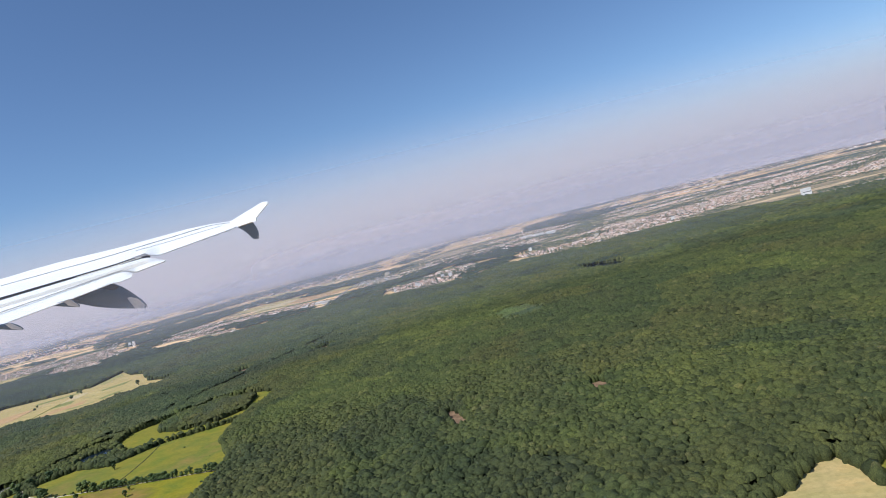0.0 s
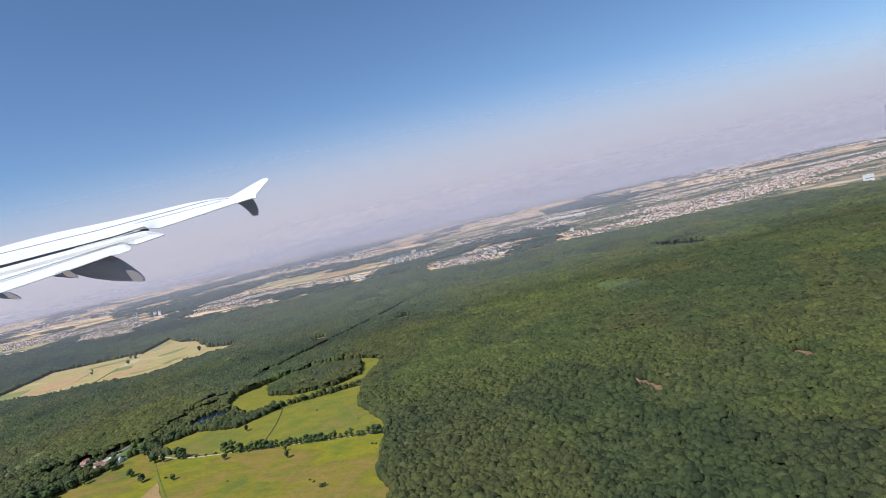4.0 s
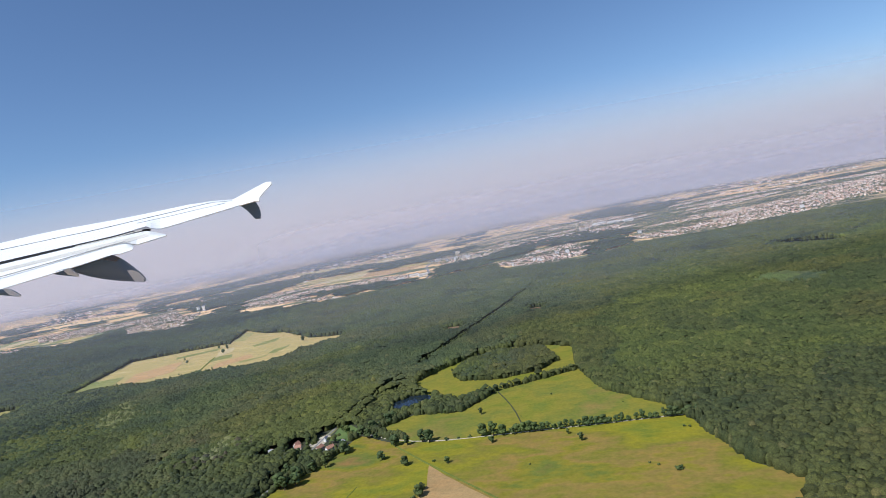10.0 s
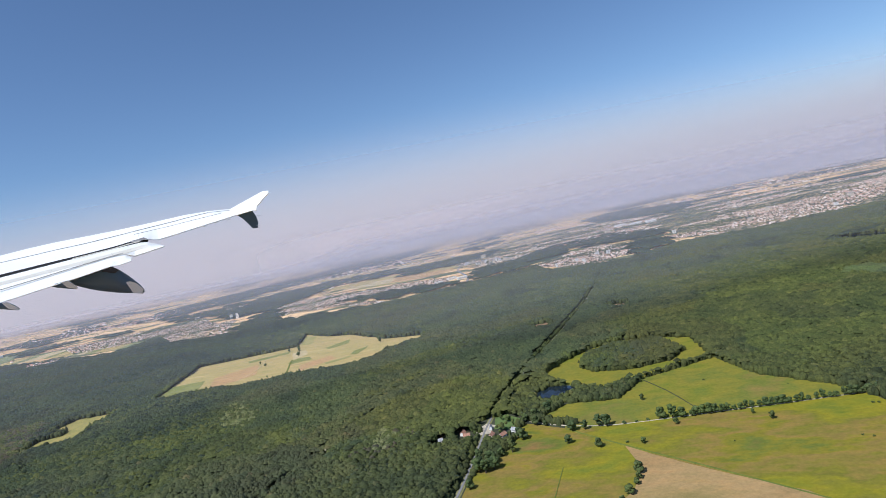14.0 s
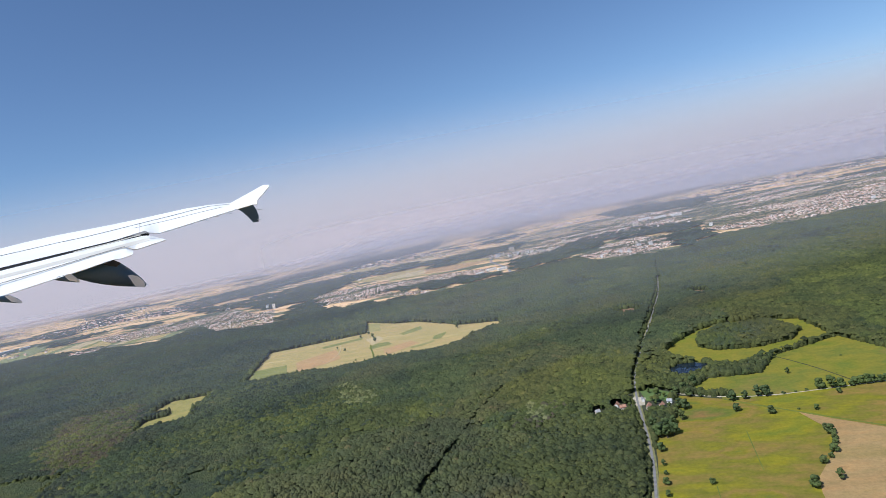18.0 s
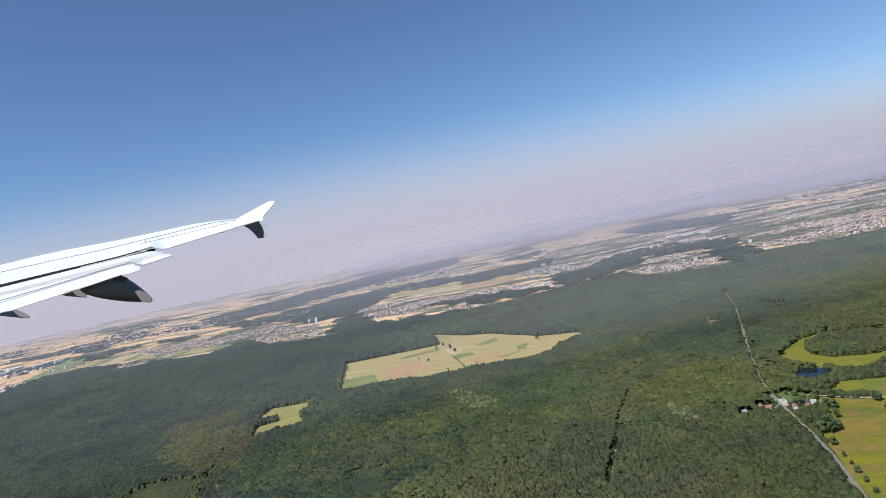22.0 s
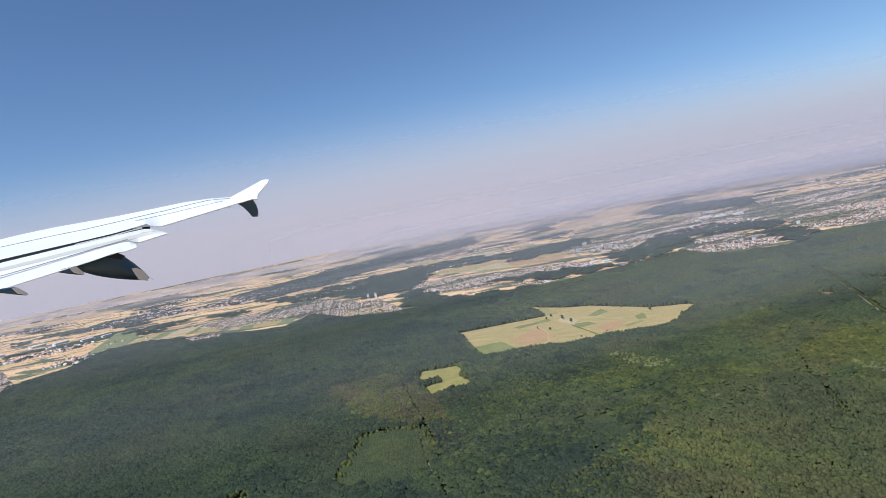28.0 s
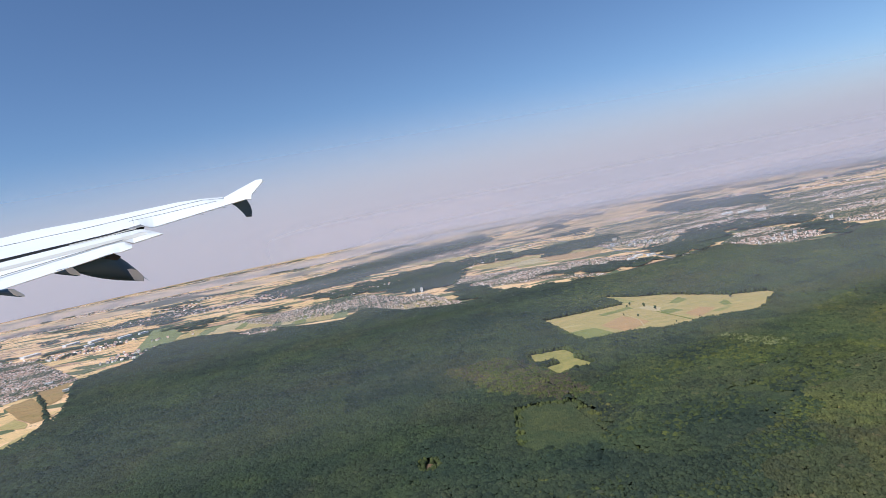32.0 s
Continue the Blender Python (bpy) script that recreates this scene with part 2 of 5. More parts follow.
M_PINE = leafy("dying_pines", (0.072, 0.063, 0.046), (0.095, 0.075, 0.053), (0.081, 0.078, 0.048), 0.08)
M_PINES = leafy("olive_pine_crowns", (0.076, 0.079, 0.036), (0.102, 0.103, 0.046), (0.135, 0.110, 0.055), 0.05)
M_PALE = leafy("pale_crowns", (0.137, 0.136, 0.064), (0.189, 0.179, 0.088), (0.231, 0.204, 0.112), 0.08)
M_TREE = leafy("meadow_tree_leaves", (0.076, 0.098, 0.036), (0.108, 0.128, 0.046), (0.15, 0.15, 0.058), 0.06)
M_BARK = plain("bark", (0.08, 0.06, 0.045), 0.95, 0.3, 6.0)
M_MEADOW = grassy("summer_meadow", [(0.26, (0.115, 0.146, 0.025)), (0.35, (0.171, 0.180, 0.021)), (0.41, (0.230, 0.205, 0.018)), (0.47, (0.176, 0.161, 0.025)), (0.53, (0.236, 0.165, 0.046)), (0.58, (0.201, 0.176, 0.021)), (0.64, (0.130, 0.150, 0.028)), (0.74, (0.221, 0.140, 0.050))], 0.085, 20, (0.7, 1.3, 1))
M_MEADOW_B = grassy("mown_meadow", [(0.3, (0.125, 0.161, 0.032)), (0.42, (0.176, 0.180, 0.024)), (0.5, (0.215, 0.190, 0.030)), (0.58, (0.150, 0.165, 0.030)), (0.7, (0.226, 0.171, 0.050))], 0.09)
M_DAMP = grassy("damp_grass", [(0.3, (0.12, 0.15, 0.035)), (0.7, (0.165, 0.175, 0.035))], 0.2)
M_LAWN = grassy("garden_lawn", [(0.3, (0.1, 0.15, 0.05)), (0.7, (0.13, 0.18, 0.06))], 0.3)
M_CORN = grassy("ripe_corn", [(0.3, (0.399, 0.290, 0.120)), (0.45, (0.456, 0.345, 0.154)), (0.55, (0.380, 0.305, 0.125)), (0.7, (0.522, 0.400, 0.182))], 0.12, 20, (0.3, 1.6, 1))
M_GREENCROP = grassy("green_crop", [(0.3, (0.19, 0.21, 0.07)), (0.7, (0.27, 0.26, 0.1))], 0.15)
M_OLIVE = grassy("olive_crop", [(0.3, (0.25, 0.235, 0.075)), (0.7, (0.37, 0.3, 0.11))], 0.2)
M_GRASSGREEN = grassy("fresh_grass", [(0.3, (0.19, 0.21, 0.1)), (0.7, (0.25, 0.26, 0.13))], 0.2)
M_DARKCORN = grassy("ripe_barley", [(0.3, (0.42, 0.26, 0.13)), (0.7, (0.48, 0.31, 0.16))], 0.12, 20, (0.3, 1.6, 1))
M_PALECORN = grassy("pale_corn", [(0.3, (0.45, 0.36, 0.2)), (0.7, (0.55, 0.44, 0.26))], 0.12)
M_DRYGREEN = grassy("drying_crop", [(0.3, (0.28, 0.26, 0.1)), (0.7, (0.36, 0.31, 0.13))], 0.12)
M_SOIL = grassy("stubble_soil", [(0.3, (0.3, 0.19, 0.085)), (0.55, (0.36, 0.24, 0.11)), (0.7, (0.29, 0.21, 0.085))], 0.12, 35, (0.4, 1.5, 1))
M_ROAD = plain("grey_asphalt", (0.21, 0.2, 0.195), 0.9, 0.2, 1.5)
M_SAND = plain("sandy_track", (0.46, 0.4, 0.3), 0.95, 0.25, 2.0)
M_BARE = plain("bare_forest_soil", (0.196, 0.124, 0.071), 0.95, 0.4, 0.9)
M_VERGE = plain("dry_verge", (0.2, 0.19, 0.08), 0.95, 0.3, 1.2)
M_HILL = plain("wooded_hills", (0.04, 0.06, 0.03), 0.95, 0.4, 0.02)
M_TOWN = island_tint("town_walls", [(0.0, (0.894, 0.784, 0.670)), (0.3, (0.686, 0.510, 0.391)), (0.45, (0.936, 0.843, 0.744)), (0.66, (0.749, 0.539, 0.391)), (0.8, (0.520, 0.402, 0.335)), (0.9, (0.957, 0.882, 0.818))])
M_ROOFS = island_tint("town_roofs", [(0.0, (0.550, 0.294, 0.207)), (0.25, (0.440, 0.255, 0.180)), (0.42, (0.396, 0.314, 0.270)), (0.54, (0.638, 0.392, 0.279)), (0.72, (0.968, 0.823, 0.711)), (0.92, (0.308, 0.255, 0.234))])
M_TOWNGROUND = plain("streets_and_yards", (0.27, 0.21, 0.14), 0.9, 0.4, 0.5)
M_CITYGROUND = grassy("city_greens_and_yards", [(0.3, (0.13, 0.12, 0.08)), (0.42, (0.4, 0.29, 0.19)), (0.5, (0.15, 0.14, 0.09)), (0.58, (0.6, 0.43, 0.26)), (0.68, (0.24, 0.19, 0.13))], 0.05, 14, (0.45, 1, 1))
M_GARDEN = leafy("garden_trees", (0.074, 0.086, 0.053), (0.107, 0.119, 0.074), (0.123, 0.123, 0.082), 0.03)
M_WHITEWALL = plain("white_render", (0.78, 0.76, 0.72), 0.85, 0.08, 2.0)
M_CREAM = plain("cream_render", (0.66, 0.58, 0.45), 0.85, 0.1, 2.0)
M_TILE = plain("red_clay_tiles", (0.36, 0.19, 0.13), 0.8, 0.25, 5.0)
M_GREYROOF = plain("grey_roofing", (0.34, 0.34, 0.35), 0.8, 0.2, 3.0)
M_GLASSDARK = plain("dark_window_glass", (0.05, 0.05, 0.055), 0.55, 0.2, 3.0)


# ---- builders ----
def part(name, bm, material, parent=None, label="", smooth=False):
    me = bpy.data.meshes.new(name)
    bmesh.ops.recalc_face_normals(bm, faces=bm.faces)
    bm.to_mesh(me)
    bm.free()
    me.materials.append(material)
    if smooth:
        me.polygons.foreach_set("use_smooth", [True] * len(me.polygons))
    ob = new(name, me)
    if parent:
        ob.parent = parent
    if label:
        ob["label"] = label
    return ob


def raw_mesh(name, verts, tris, material, smooth=True):
    """A mesh from arrays of places and of three-cornered or four-cornered faces."""
    me = bpy.data.meshes.new(name)
    n = tris.shape[1]
    me.vertices.add(len(verts))
    me.vertices.foreach_set("co", verts.astype(np.float32).ravel())
    me.loops.add(tris.size)
    me.loops.foreach_set("vertex_index", tris.astype(np.int32).ravel())
    me.polygons.add(len(tris))
    me.polygons.foreach_set("loop_start", np.arange(0, tris.size, n, dtype=np.int32))
    me.polygons.foreach_set("use_smooth", np.full(len(tris), smooth))
    me.update(calc_edges=True)
    me.materials.append(material)
    return new(name, me)


def inside(p, poly):
    """Which of the points p lie in the polygon."""
    x, y = p[:, 0], p[:, 1]
    hit = np.zeros(len(p), bool)
    q = np.array(poly, float)
    for (x0, y0), (x1, y1) in zip(q, np.roll(q, -1, axis=0)):
        cross = (y0 > y) != (y1 > y)
        with np.errstate(divide="ignore", invalid="ignore"):
            hit ^= cross & (x < (x1 - x0) * (y - y0) / (y1 - y0) + x0)
    return hit


def off_line(p, line):
    """The distance of the points p from a broken line."""
    best = np.full(len(p), 1e9)
    q = np.array(line, float)
    for a, b in zip(q, q[1:]):
        d = b - a
        s = np.clip(((p - a) @ d) / (d @ d), 0, 1)
        best = np.minimum(best, np.linalg.norm(p - a - s[:, None] * d, axis=1))
    return best


def wavy(poly, step=2.0, amount=0.35, seed=0):
    """The outline with more corners, slightly uneven as hedges and wood edges are."""
    out = []
    for (x0, y0), (x1, y1) in zip(poly, poly[1:] + poly[:1]):
        n = max(1, int(math.hypot(x1 - x0, y1 - y0) / step))
        for i in range(n):
            x, y = x0 + (x1 - x0) * i / n, y0 + (y1 - y0) * i / n
            w = noise.noise_vector(Vector((x * 0.3, y * 0.3, seed)))
            out.append((x + amount * w.x, y + amount * w.y))
    return out


def sheet(name, poly, z, material, label="", category="", kind="structure", thick=0.05):
    """A flat piece of land with a low edge."""
    bm = bmesh.new()
    f = bm.faces.new([bm.verts.new((x, y, z)) for x, y in poly])
    if thick:
        r = bmesh.ops.extrude_face_region(bm, geom=[f])
        for e in r["geom"]:
            if isinstance(e, bmesh.types.BMVert):
                e.co.z -= thick
    bmesh.ops.triangulate(bm, faces=bm.faces)
    return tagged(part(name, bm, material), label, category, kind=kind)


def ribbon(name, line, width, z, material, label, category, kind="structure"):
    """A road or track along a broken line, with its sides sloping down to the ground."""
    bm = bmesh.new()
    pts = [Vector((x, y, 0)) for x, y in line]
    fine = []
    for a, b in zip(pts, pts[1:]):
        n = max(1, int((b - a).length / 3))
        fine += [a.lerp(b, i / n) for i in range(n)]
    fine.append(pts[-1])
    for _ in range(4):
        fine = [fine[0]] + [(fine[i - 1] + 2 * fine[i] + fine[i + 1]) / 4 for i in range(1, len(fine) - 1)] + [fine[-1]]
    rows = []
    for i, p in enumerate(fine):
        d = (fine[min(i + 1, len(fine) - 1)] - fine[max(i - 1, 0)]).normalized()
        s = Vector((d.y, -d.x, 0))
        rows.append([bm.verts.new(p + s * o + Vector((0, 0, h))) for o, h in ((-width * 0.65, 0.0), (-width / 2, z), (width / 2, z), (width * 0.65, 0.0))])
    for a, b in zip(rows, rows[1:]):
        for i in range(3):
            bm.faces.new((a[i], a[i + 1], b[i + 1], b[i]))
    return tagged(part(name, bm, material), label, category, kind=kind)


def scatter(box, gap, rng):
    """Points about a gap apart over a box, in no order."""
    x0, y0, x1, y1 = box
    nx, ny = int((x1 - x0) / gap), int((y1 - y0) / (gap * 0.87))
    i, j = np.meshgrid(np.arange(nx), np.arange(ny))
    p = np.stack([x0 + (i + 0.5 * (j % 2)) * gap, y0 + j * gap * 0.87], -1).reshape(-1, 2)
    return p + rng.uniform(-0.45, 0.45, p.shape) * gap


def crown_shape(sides, rings):
    """A rounded crown of unit size: rings of (height, radius) and a top."""
    v, f = [], []
    for k, (h, r) in enumerate(rings):
        for s in range(sides):
            a = 2 * math.pi * (s + 0.5 * (k % 2)) / sides
            v.append((r * math.cos(a), r * math.sin(a), h))
    for k in range(len(rings) - 1):
        for s in range(sides):
            a, b = k * sides + s, k * sides + (s + 1) % sides
            c, d = a + sides, b + sides
            if k % 2 == 0:
                f += [(a, b, c), (b, d, c)]
            else:
                f += [(a, b, d), (a, d, c)]
    top = len(v)
    v.append((0, 0, 1.0))
    base = (len(rings) - 1) * sides
    f += [(base + s, base + (s + 1) % sides, top) for s in range(sides)]
    return np.array(v), np.array(f)


FAR_CROWN = crown_shape(4, [(0.15, 1.0), (0.7, 0.72)])
LOW_CROWN = crown_shape(5, [(0.25, 1.0)])
LOW6_CROWN = crown_shape(6, [(0.3, 1.0)])
EDGE_CROWN = crown_shape(6, [(0.0, 0.85), (0.4, 1.0), (0.76, 0.7)])


def canopy(name, p, radius, height, low, shape, material, rng, label, rough=0.2):
    """A wood of many crowns as one mesh: each crown turned, stretched and roughened."""
    v, f = shape
    n = len(p)
    turn = rng.uniform(0, 2 * math.pi, n)
    wide = radius * np.exp(rng.normal(0, 0.3, n)).clip(0.55, 1.9)
    top = height * (0.84 + 0.12 * wide / radius) * rng.uniform(0.92, 1.08, n)
    # stands of one age are of one height
    ca, cb = np.floor((p[:, 0] + 3 * np.sin(p[:, 1] * 0.21)) / 9.0), np.floor((p[:, 1] + 3 * np.sin(p[:, 0] * 0.17)) / 7.0)
    top *= 0.87 + 0.2 * np.mod(np.sin(ca * 127.1 + cb * 311.7) * 4375.85, 1.0)
    top *= 1 + 0.12 * np.sin(p[:, 0] * 1.5 + 2 * np.sin(p[:, 1] * 0.9)) * np.sin(p[:, 1] * 2.3 + 2 * np.sin(p[:, 0] * 1.1)) + 0.1 * np.sin(p[:, 0] * 0.61 + p[:, 1] * 0.43 + 2 * np.sin(p[:, 1] * 0.17))
    base = top * low
    lump = 1 + rng.uniform(-rough, rough, (n, len(v)))
    c, s = np.cos(turn)[:, None], np.sin(turn)[:, None]
    x = (v[:, 0] * c - v[:, 1] * s) * lump * wide[:, None] + p[:, :1]
    y = (v[:, 0] * s + v[:, 1] * c) * lump * wide[:, None] + p[:, 1:2]
    z = base[:, None] + v[:, 2] * (top - base)[:, None] * (1 + 0.5 * (lump - 1)) + sag(p[:, :1], p[:, 1:2])
    verts = np.stack([x, y, z], -1).reshape(-1, 3)
    tris = (f[None] + (np.arange(n) * len(v))[:, None, None]).reshape(-1, 3)
    ob = raw_mesh(name, verts, tris, material, True)
    return tagged(ob, label, "forest", kind="stuff")


# ---- the plan, in metres of the model ----
FOREST = [(-425, 30), (-433, 78), (-434.5, 95.5), (-436, 107.5), (-445, 127.5), (-462, 150), (-477, 166.5), (-499, 194), (-489, 230), (-506, 275), (-482, 286), (-430, 271), (-380, 256), (-362, 255), (-358, 288), (-322, 254), (-292, 246), (-274, 250), (-267.5, 228.2), (-298, 306.2), (-282.6, 280.8), (-258.5, 254), (-200.5, 257.7), (-167.6, 277.6), (-131.9, 303.2), (-120.8, 267.3), (-85.1, 259.4), (-61.8, 290.8), (-33.6, 285.5), (5.9, 302), (42.7, 299.9), (69.8, 279.5), (97.9, 274.9), (163.8, 255.2), (191.2, 165), (90.4, 53.7), (45.3, 33.7), (-40.1, 28.9), (-115, 15.4), (-180, -8.3), (-261.6, -13.7)]
MEADOW_LOW = [(-114.3, 28.7), (-112.8, 49.7), (-112.5, 57.3), (-109.9, 61.1), (-108.3, 66.8), (-107.8, 72.5), (-101.2, 68.6), (-94.1, 67.4), (-86.8, 68.4), (-74.3, 68.9), (-62.5, 69.9), (-60.0, 61.6), (-57.8, 56.0), (-53.8, 51.7), (-57.0, 44.8), (-62.1, 31.2), (-80.2, 24.0)]
MEADOW_MID = [(-106.0, 73.6), (-101.7, 79.1), (-93.5, 78.6), (-89.4, 86.9), (-76.8, 94.0), (-72.3, 82.0), (-64.4, 73.8), (-62.5, 70.6), (-74.3, 69.6), (-86.8, 69.1), (-96.1, 68.3)]
MEADOW_UP = [(-107.4, 96.9), (-103.1, 105.4), (-98.0, 112.1), (-91.6, 115.0), (-84.2, 113.6), (-78.4, 109.7), (-77.0, 94.5), (-89.5, 87.1), (-96.2, 85.0), (-104.4, 90.4)]
ISLAND = [(-100.3, 98.6), (-98.8, 105.8), (-93.6, 111.2), (-84.9, 110.3), (-80.8, 100.9), (-83.9, 95.6), (-90.2, 93.3), (-96.9, 94.6)]
POND = [(-107.5, 86.4), (-105.4, 88.7), (-102.4, 88.9), (-100.3, 87.2), (-100.7, 83.9), (-103.1, 82.4), (-105.6, 81.6), (-107.3, 83.8)]
BROWN = [(-93.2, 60.3), (-86.6, 53.9), (-81.8, 49.8), (-76.5, 45.9), (-72.1, 39.2), (-80.2, 25.9), (-98.1, 30.1), (-97.5, 38.8), (-96.7, 42.1), (-94.7, 45.3), (-92.7, 48.7), (-92.1, 51.8), (-91.8, 55.0)]
CORN = [(-212.5, 197.4), (-195.4, 184.2), (-184.9, 180.1), (-164.1, 161.4), (-150.4, 157.7), (-149.0, 152.0), (-155.0, 143.0), (-161.5, 131.0), (-181.5, 128.5), (-193.0, 123.5), (-205.0, 125.6), (-221.5, 121.9), (-238.1, 163.9), (-203.1, 173.0)]
SMALL = [(-241.1, 114.4), (-228.9, 116.0), (-225.6, 109.4), (-225.6, 104.2), (-219.6, 95.0), (-231.0, 88.5), (-235.0, 97.6), (-230.6, 100.6), (-232.0, 104.2), (-238.5, 103.0)]
GLADE = [(-38.6, 147.5), (-34.0, 154.3), (-27.1, 151.8), (-24.2, 143.2), (-30.2, 136.2)]
FIELD_E = [(-1.6, 38.4), (5.5, 47.9), (9.6, 52.5), (11.0, 53.0), (12.1, 50.5), (13.5, 42.6), (10.3, 34.7)]
MEADOW_E = [(12.5, 50.0), (14.0, 52.2), (17.5, 52.8), (24.5, 47.0), (20.4, 36.9), (14.4, 38.7)]
FIELD_E2 = [(14.8, 56.7), (16.6, 58.7), (24.7, 60.7), (30.7, 54.9), (20.6, 53.3)]
LAWN = [(-113.2, 76.8), (-111.5, 77.4), (-108.9, 75.0), (-107.8, 73.1), (-109.0, 70.8), (-112.5, 71.6)]
ROAD = [(-93.9, 248.8), (-98.1, 197.3), (-101.4, 162.3), (-106.1, 132.4), (-111.1, 102.1), (-113.7, 83.8), (-114.0, 73.1), (-113.5, 60.6), (-113.3, 49.7), (-114.1, 38.3), (-115.9, 21.2)]
TRACK_A = [(-138.5, 88.4), (-141.2, 73.6), (-142.5, 58.5), (-144.1, 44.8)]
TRACK_B = [(-227.6, 62.2), (-222.8, 48.6), (-219.0, 40.1), (-214.2, 31.1)]
RIDE = [(-255.4, 130.1), (-241.4, 98.2), (-231.2, 75.4), (-222.1, 55.4)]
LANE = [(-110.1, 74.0), (-106.2, 71.9), (-101.2, 68.3), (-93.5, 60.8), (-83.8, 52.2), (-76.0, 45.6)]
ROWLINE = [(-101.4, 68.8), (-96.2, 68.5), (-87.0, 69.3), (-74.3, 69.7), (-59.9, 70.8)]
PONDSIDE = [(-111.5, 78.3), (-106.7, 74.9), (-101.7, 79.4), (-93.4, 78.9), (-89.6, 86.8), (-96.2, 85.2), (-104.8, 90.2), (-109.5, 95.9), (-111.7, 89.7)]
CLEAR_A = [(-10.6, 81.6), (-8.9, 82.2), (-7.4, 80.6), (-7.4, 77.4), (-9.3, 77.2)]
CLEAR_B = [(-30.6, 79.0), (-29.4, 79.4), (-25.8, 74.6), (-25.4, 71.8), (-26.9, 71.6), (-29.6, 75.8)]
CLEAR_C = [(-94.0, 155.9), (-91.4, 157.4), (-89.1, 155.4), (-89.4, 150.2), (-92.6, 150.0)]
CLEAR_D = [(-261.0, 37.6), (-259.4, 38.2), (-258.0, 36.2), (-257.8, 34.2), (-260.0, 34.0)]
HAMLET_W = [(-440, 262), (-436, 280), (-410, 270), (-402, 247), (-420, 247)]
LAKE = [(-20.5, 209), (-15.5, 198), (-8, 193), (-2, 197), (-6, 205), (-14, 212)]
CLEAR_E = [(-114.6, 145.5), (-111.2, 146.5), (-109.4, 144.6), (-109.6, 139.4), (-113.0, 139.4)]
CLEARINGS = [LAKE, CLEAR_E, HAMLET_W, MEADOW_LOW, MEADOW_MID, MEADOW_UP, POND, CORN, SMALL, FIELD_E, MEADOW_E, FIELD_E2, CLEAR_A, CLEAR_B, CLEAR_C, CLEAR_D]
TOWN_A = [(-475.9, 323.0), (-438.0, 334.5), (-383.9, 359.1), (-332.8, 304.4), (-318.7, 304.9), (-276.0, 230.3), (-325.5, 248.5), (-372.3, 282.0), (-419.5, 279.1)]
TOWN_B = [(-309.6, 332), (-277.6, 285.5), (-260.7, 284.8), (-243.8, 296.6), (-214.2, 305), (-181, 294), (-178, 322), (-206.4, 332.5), (-257.2, 346), (-280.8, 352.4), (-302.3, 359)]
SUBURB = [(-131.7, 300), (-116, 275), (-98.6, 264), (-80, 280), (-83, 325), (-95, 348), (-112, 338)]
ROW_B = [(-256, 280), (-243, 284), (-217, 266), (-204, 258.5), (-203, 264), (-217, 276), (-246, 297)]
CITY = [(-200, 404), (-186, 374), (-172, 352), (-150, 346), (-146, 378), (-126, 411), (-91, 421), (-53, 374), (-62, 310), (-33.6, 282.9), (1.0, 298.0), (45.9, 293.5), (73.9, 276.4), (134.0, 282.7), (194.0, 266.5), (304.6, 329.1), (289.7, 543.5), (105.6, 520), (-76.1, 640.8), (-190, 560)]
TOWN_W = [(-680, 310), (-634, 298), (-541, 229), (-501, 198), (-508, 175), (-514, 161), (-600, 165), (-690, 240)]

# ---- land ----
MID = (-104.0, -40.0)


def sag(x, y):
    """How far the land has dropped at a place: the round earth, and lower country to the east."""
    east = np.clip((np.arctan2(x - MID[0], y - MID[1]) + 0.3) / 0.7, 0.0, 1.0)
    return -(1.5e-5 + 3.2e-5 * east) * np.maximum(0.0, np.hypot(x - MID[0], y - MID[1]) - 900.0 + 275.0 * east) ** 2


bm = bmesh.new()
rings = [0, 300] + [600 + 60 * k for k in range(20)] + [1900 + 300 * k for k in range(10)]
cols = 96
grid = [[(MID[0] + r * math.cos(2 * math.pi * k / cols), MID[1] + r * math.sin(2 * math.pi * k / cols)) for k in range(cols)] for r in rings[1:]]
grid = [[bm.verts.new((x, y, float(sag(x, y)))) for x, y in ring] for ring in grid]
hub = bm.verts.new((*MID, 0))
for k in range(cols):
    bm.faces.new((hub, grid[0][k], grid[0][(k + 1) % cols]))
    for a, b in zip(grid, grid[1:]):
        bm.faces.new((a[k], b[k], b[(k + 1) % cols], a[(k + 1) % cols]))
tagged(part("ground", bm, M_PLAIN), "flat farmland plain of straw-coloured and green parcels", "ground", kind="structure")
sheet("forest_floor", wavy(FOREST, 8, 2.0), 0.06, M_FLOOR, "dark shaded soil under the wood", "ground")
sheet("meadow_low", wavy(MEADOW_LOW), 0.12, M_MEADOW, "wide yellow-green summer meadow with dry patches", "meadow")
sheet("meadow_middle", wavy(MEADOW_MID), 0.11, M_MEADOW_B, "yellow-green meadow beside a row of trees", "meadow")
sheet("meadow_upper", wavy(MEADOW_UP), 0.1, M_MEADOW_B, "curved green meadow round a small wood", "meadow")
sheet("garden_lawn", wavy(LAWN, 1, 0.2), 0.11, M_LAWN, "green garden lawn behind the houses", "lawn")
sheet("stubble_field", wavy(BROWN, 2, 0.2), 0.165, M_SOIL, "bare brown field beside the meadow", "field")
sheet("corn_field", wavy(CORN, 3, 0.5), 0.12, M_CORN, "large ripe corn field enclosed by woodland", "field")
sheet("small_field", wavy(SMALL, 2, 0.2), 0.12, M_OLIVE, "small forked olive-green field in the wood", "field")
sheet("east_field", wavy(FIELD_E, 2, 0.2), 0.12, M_CORN, "ripe field at the edge of the wood", "field")
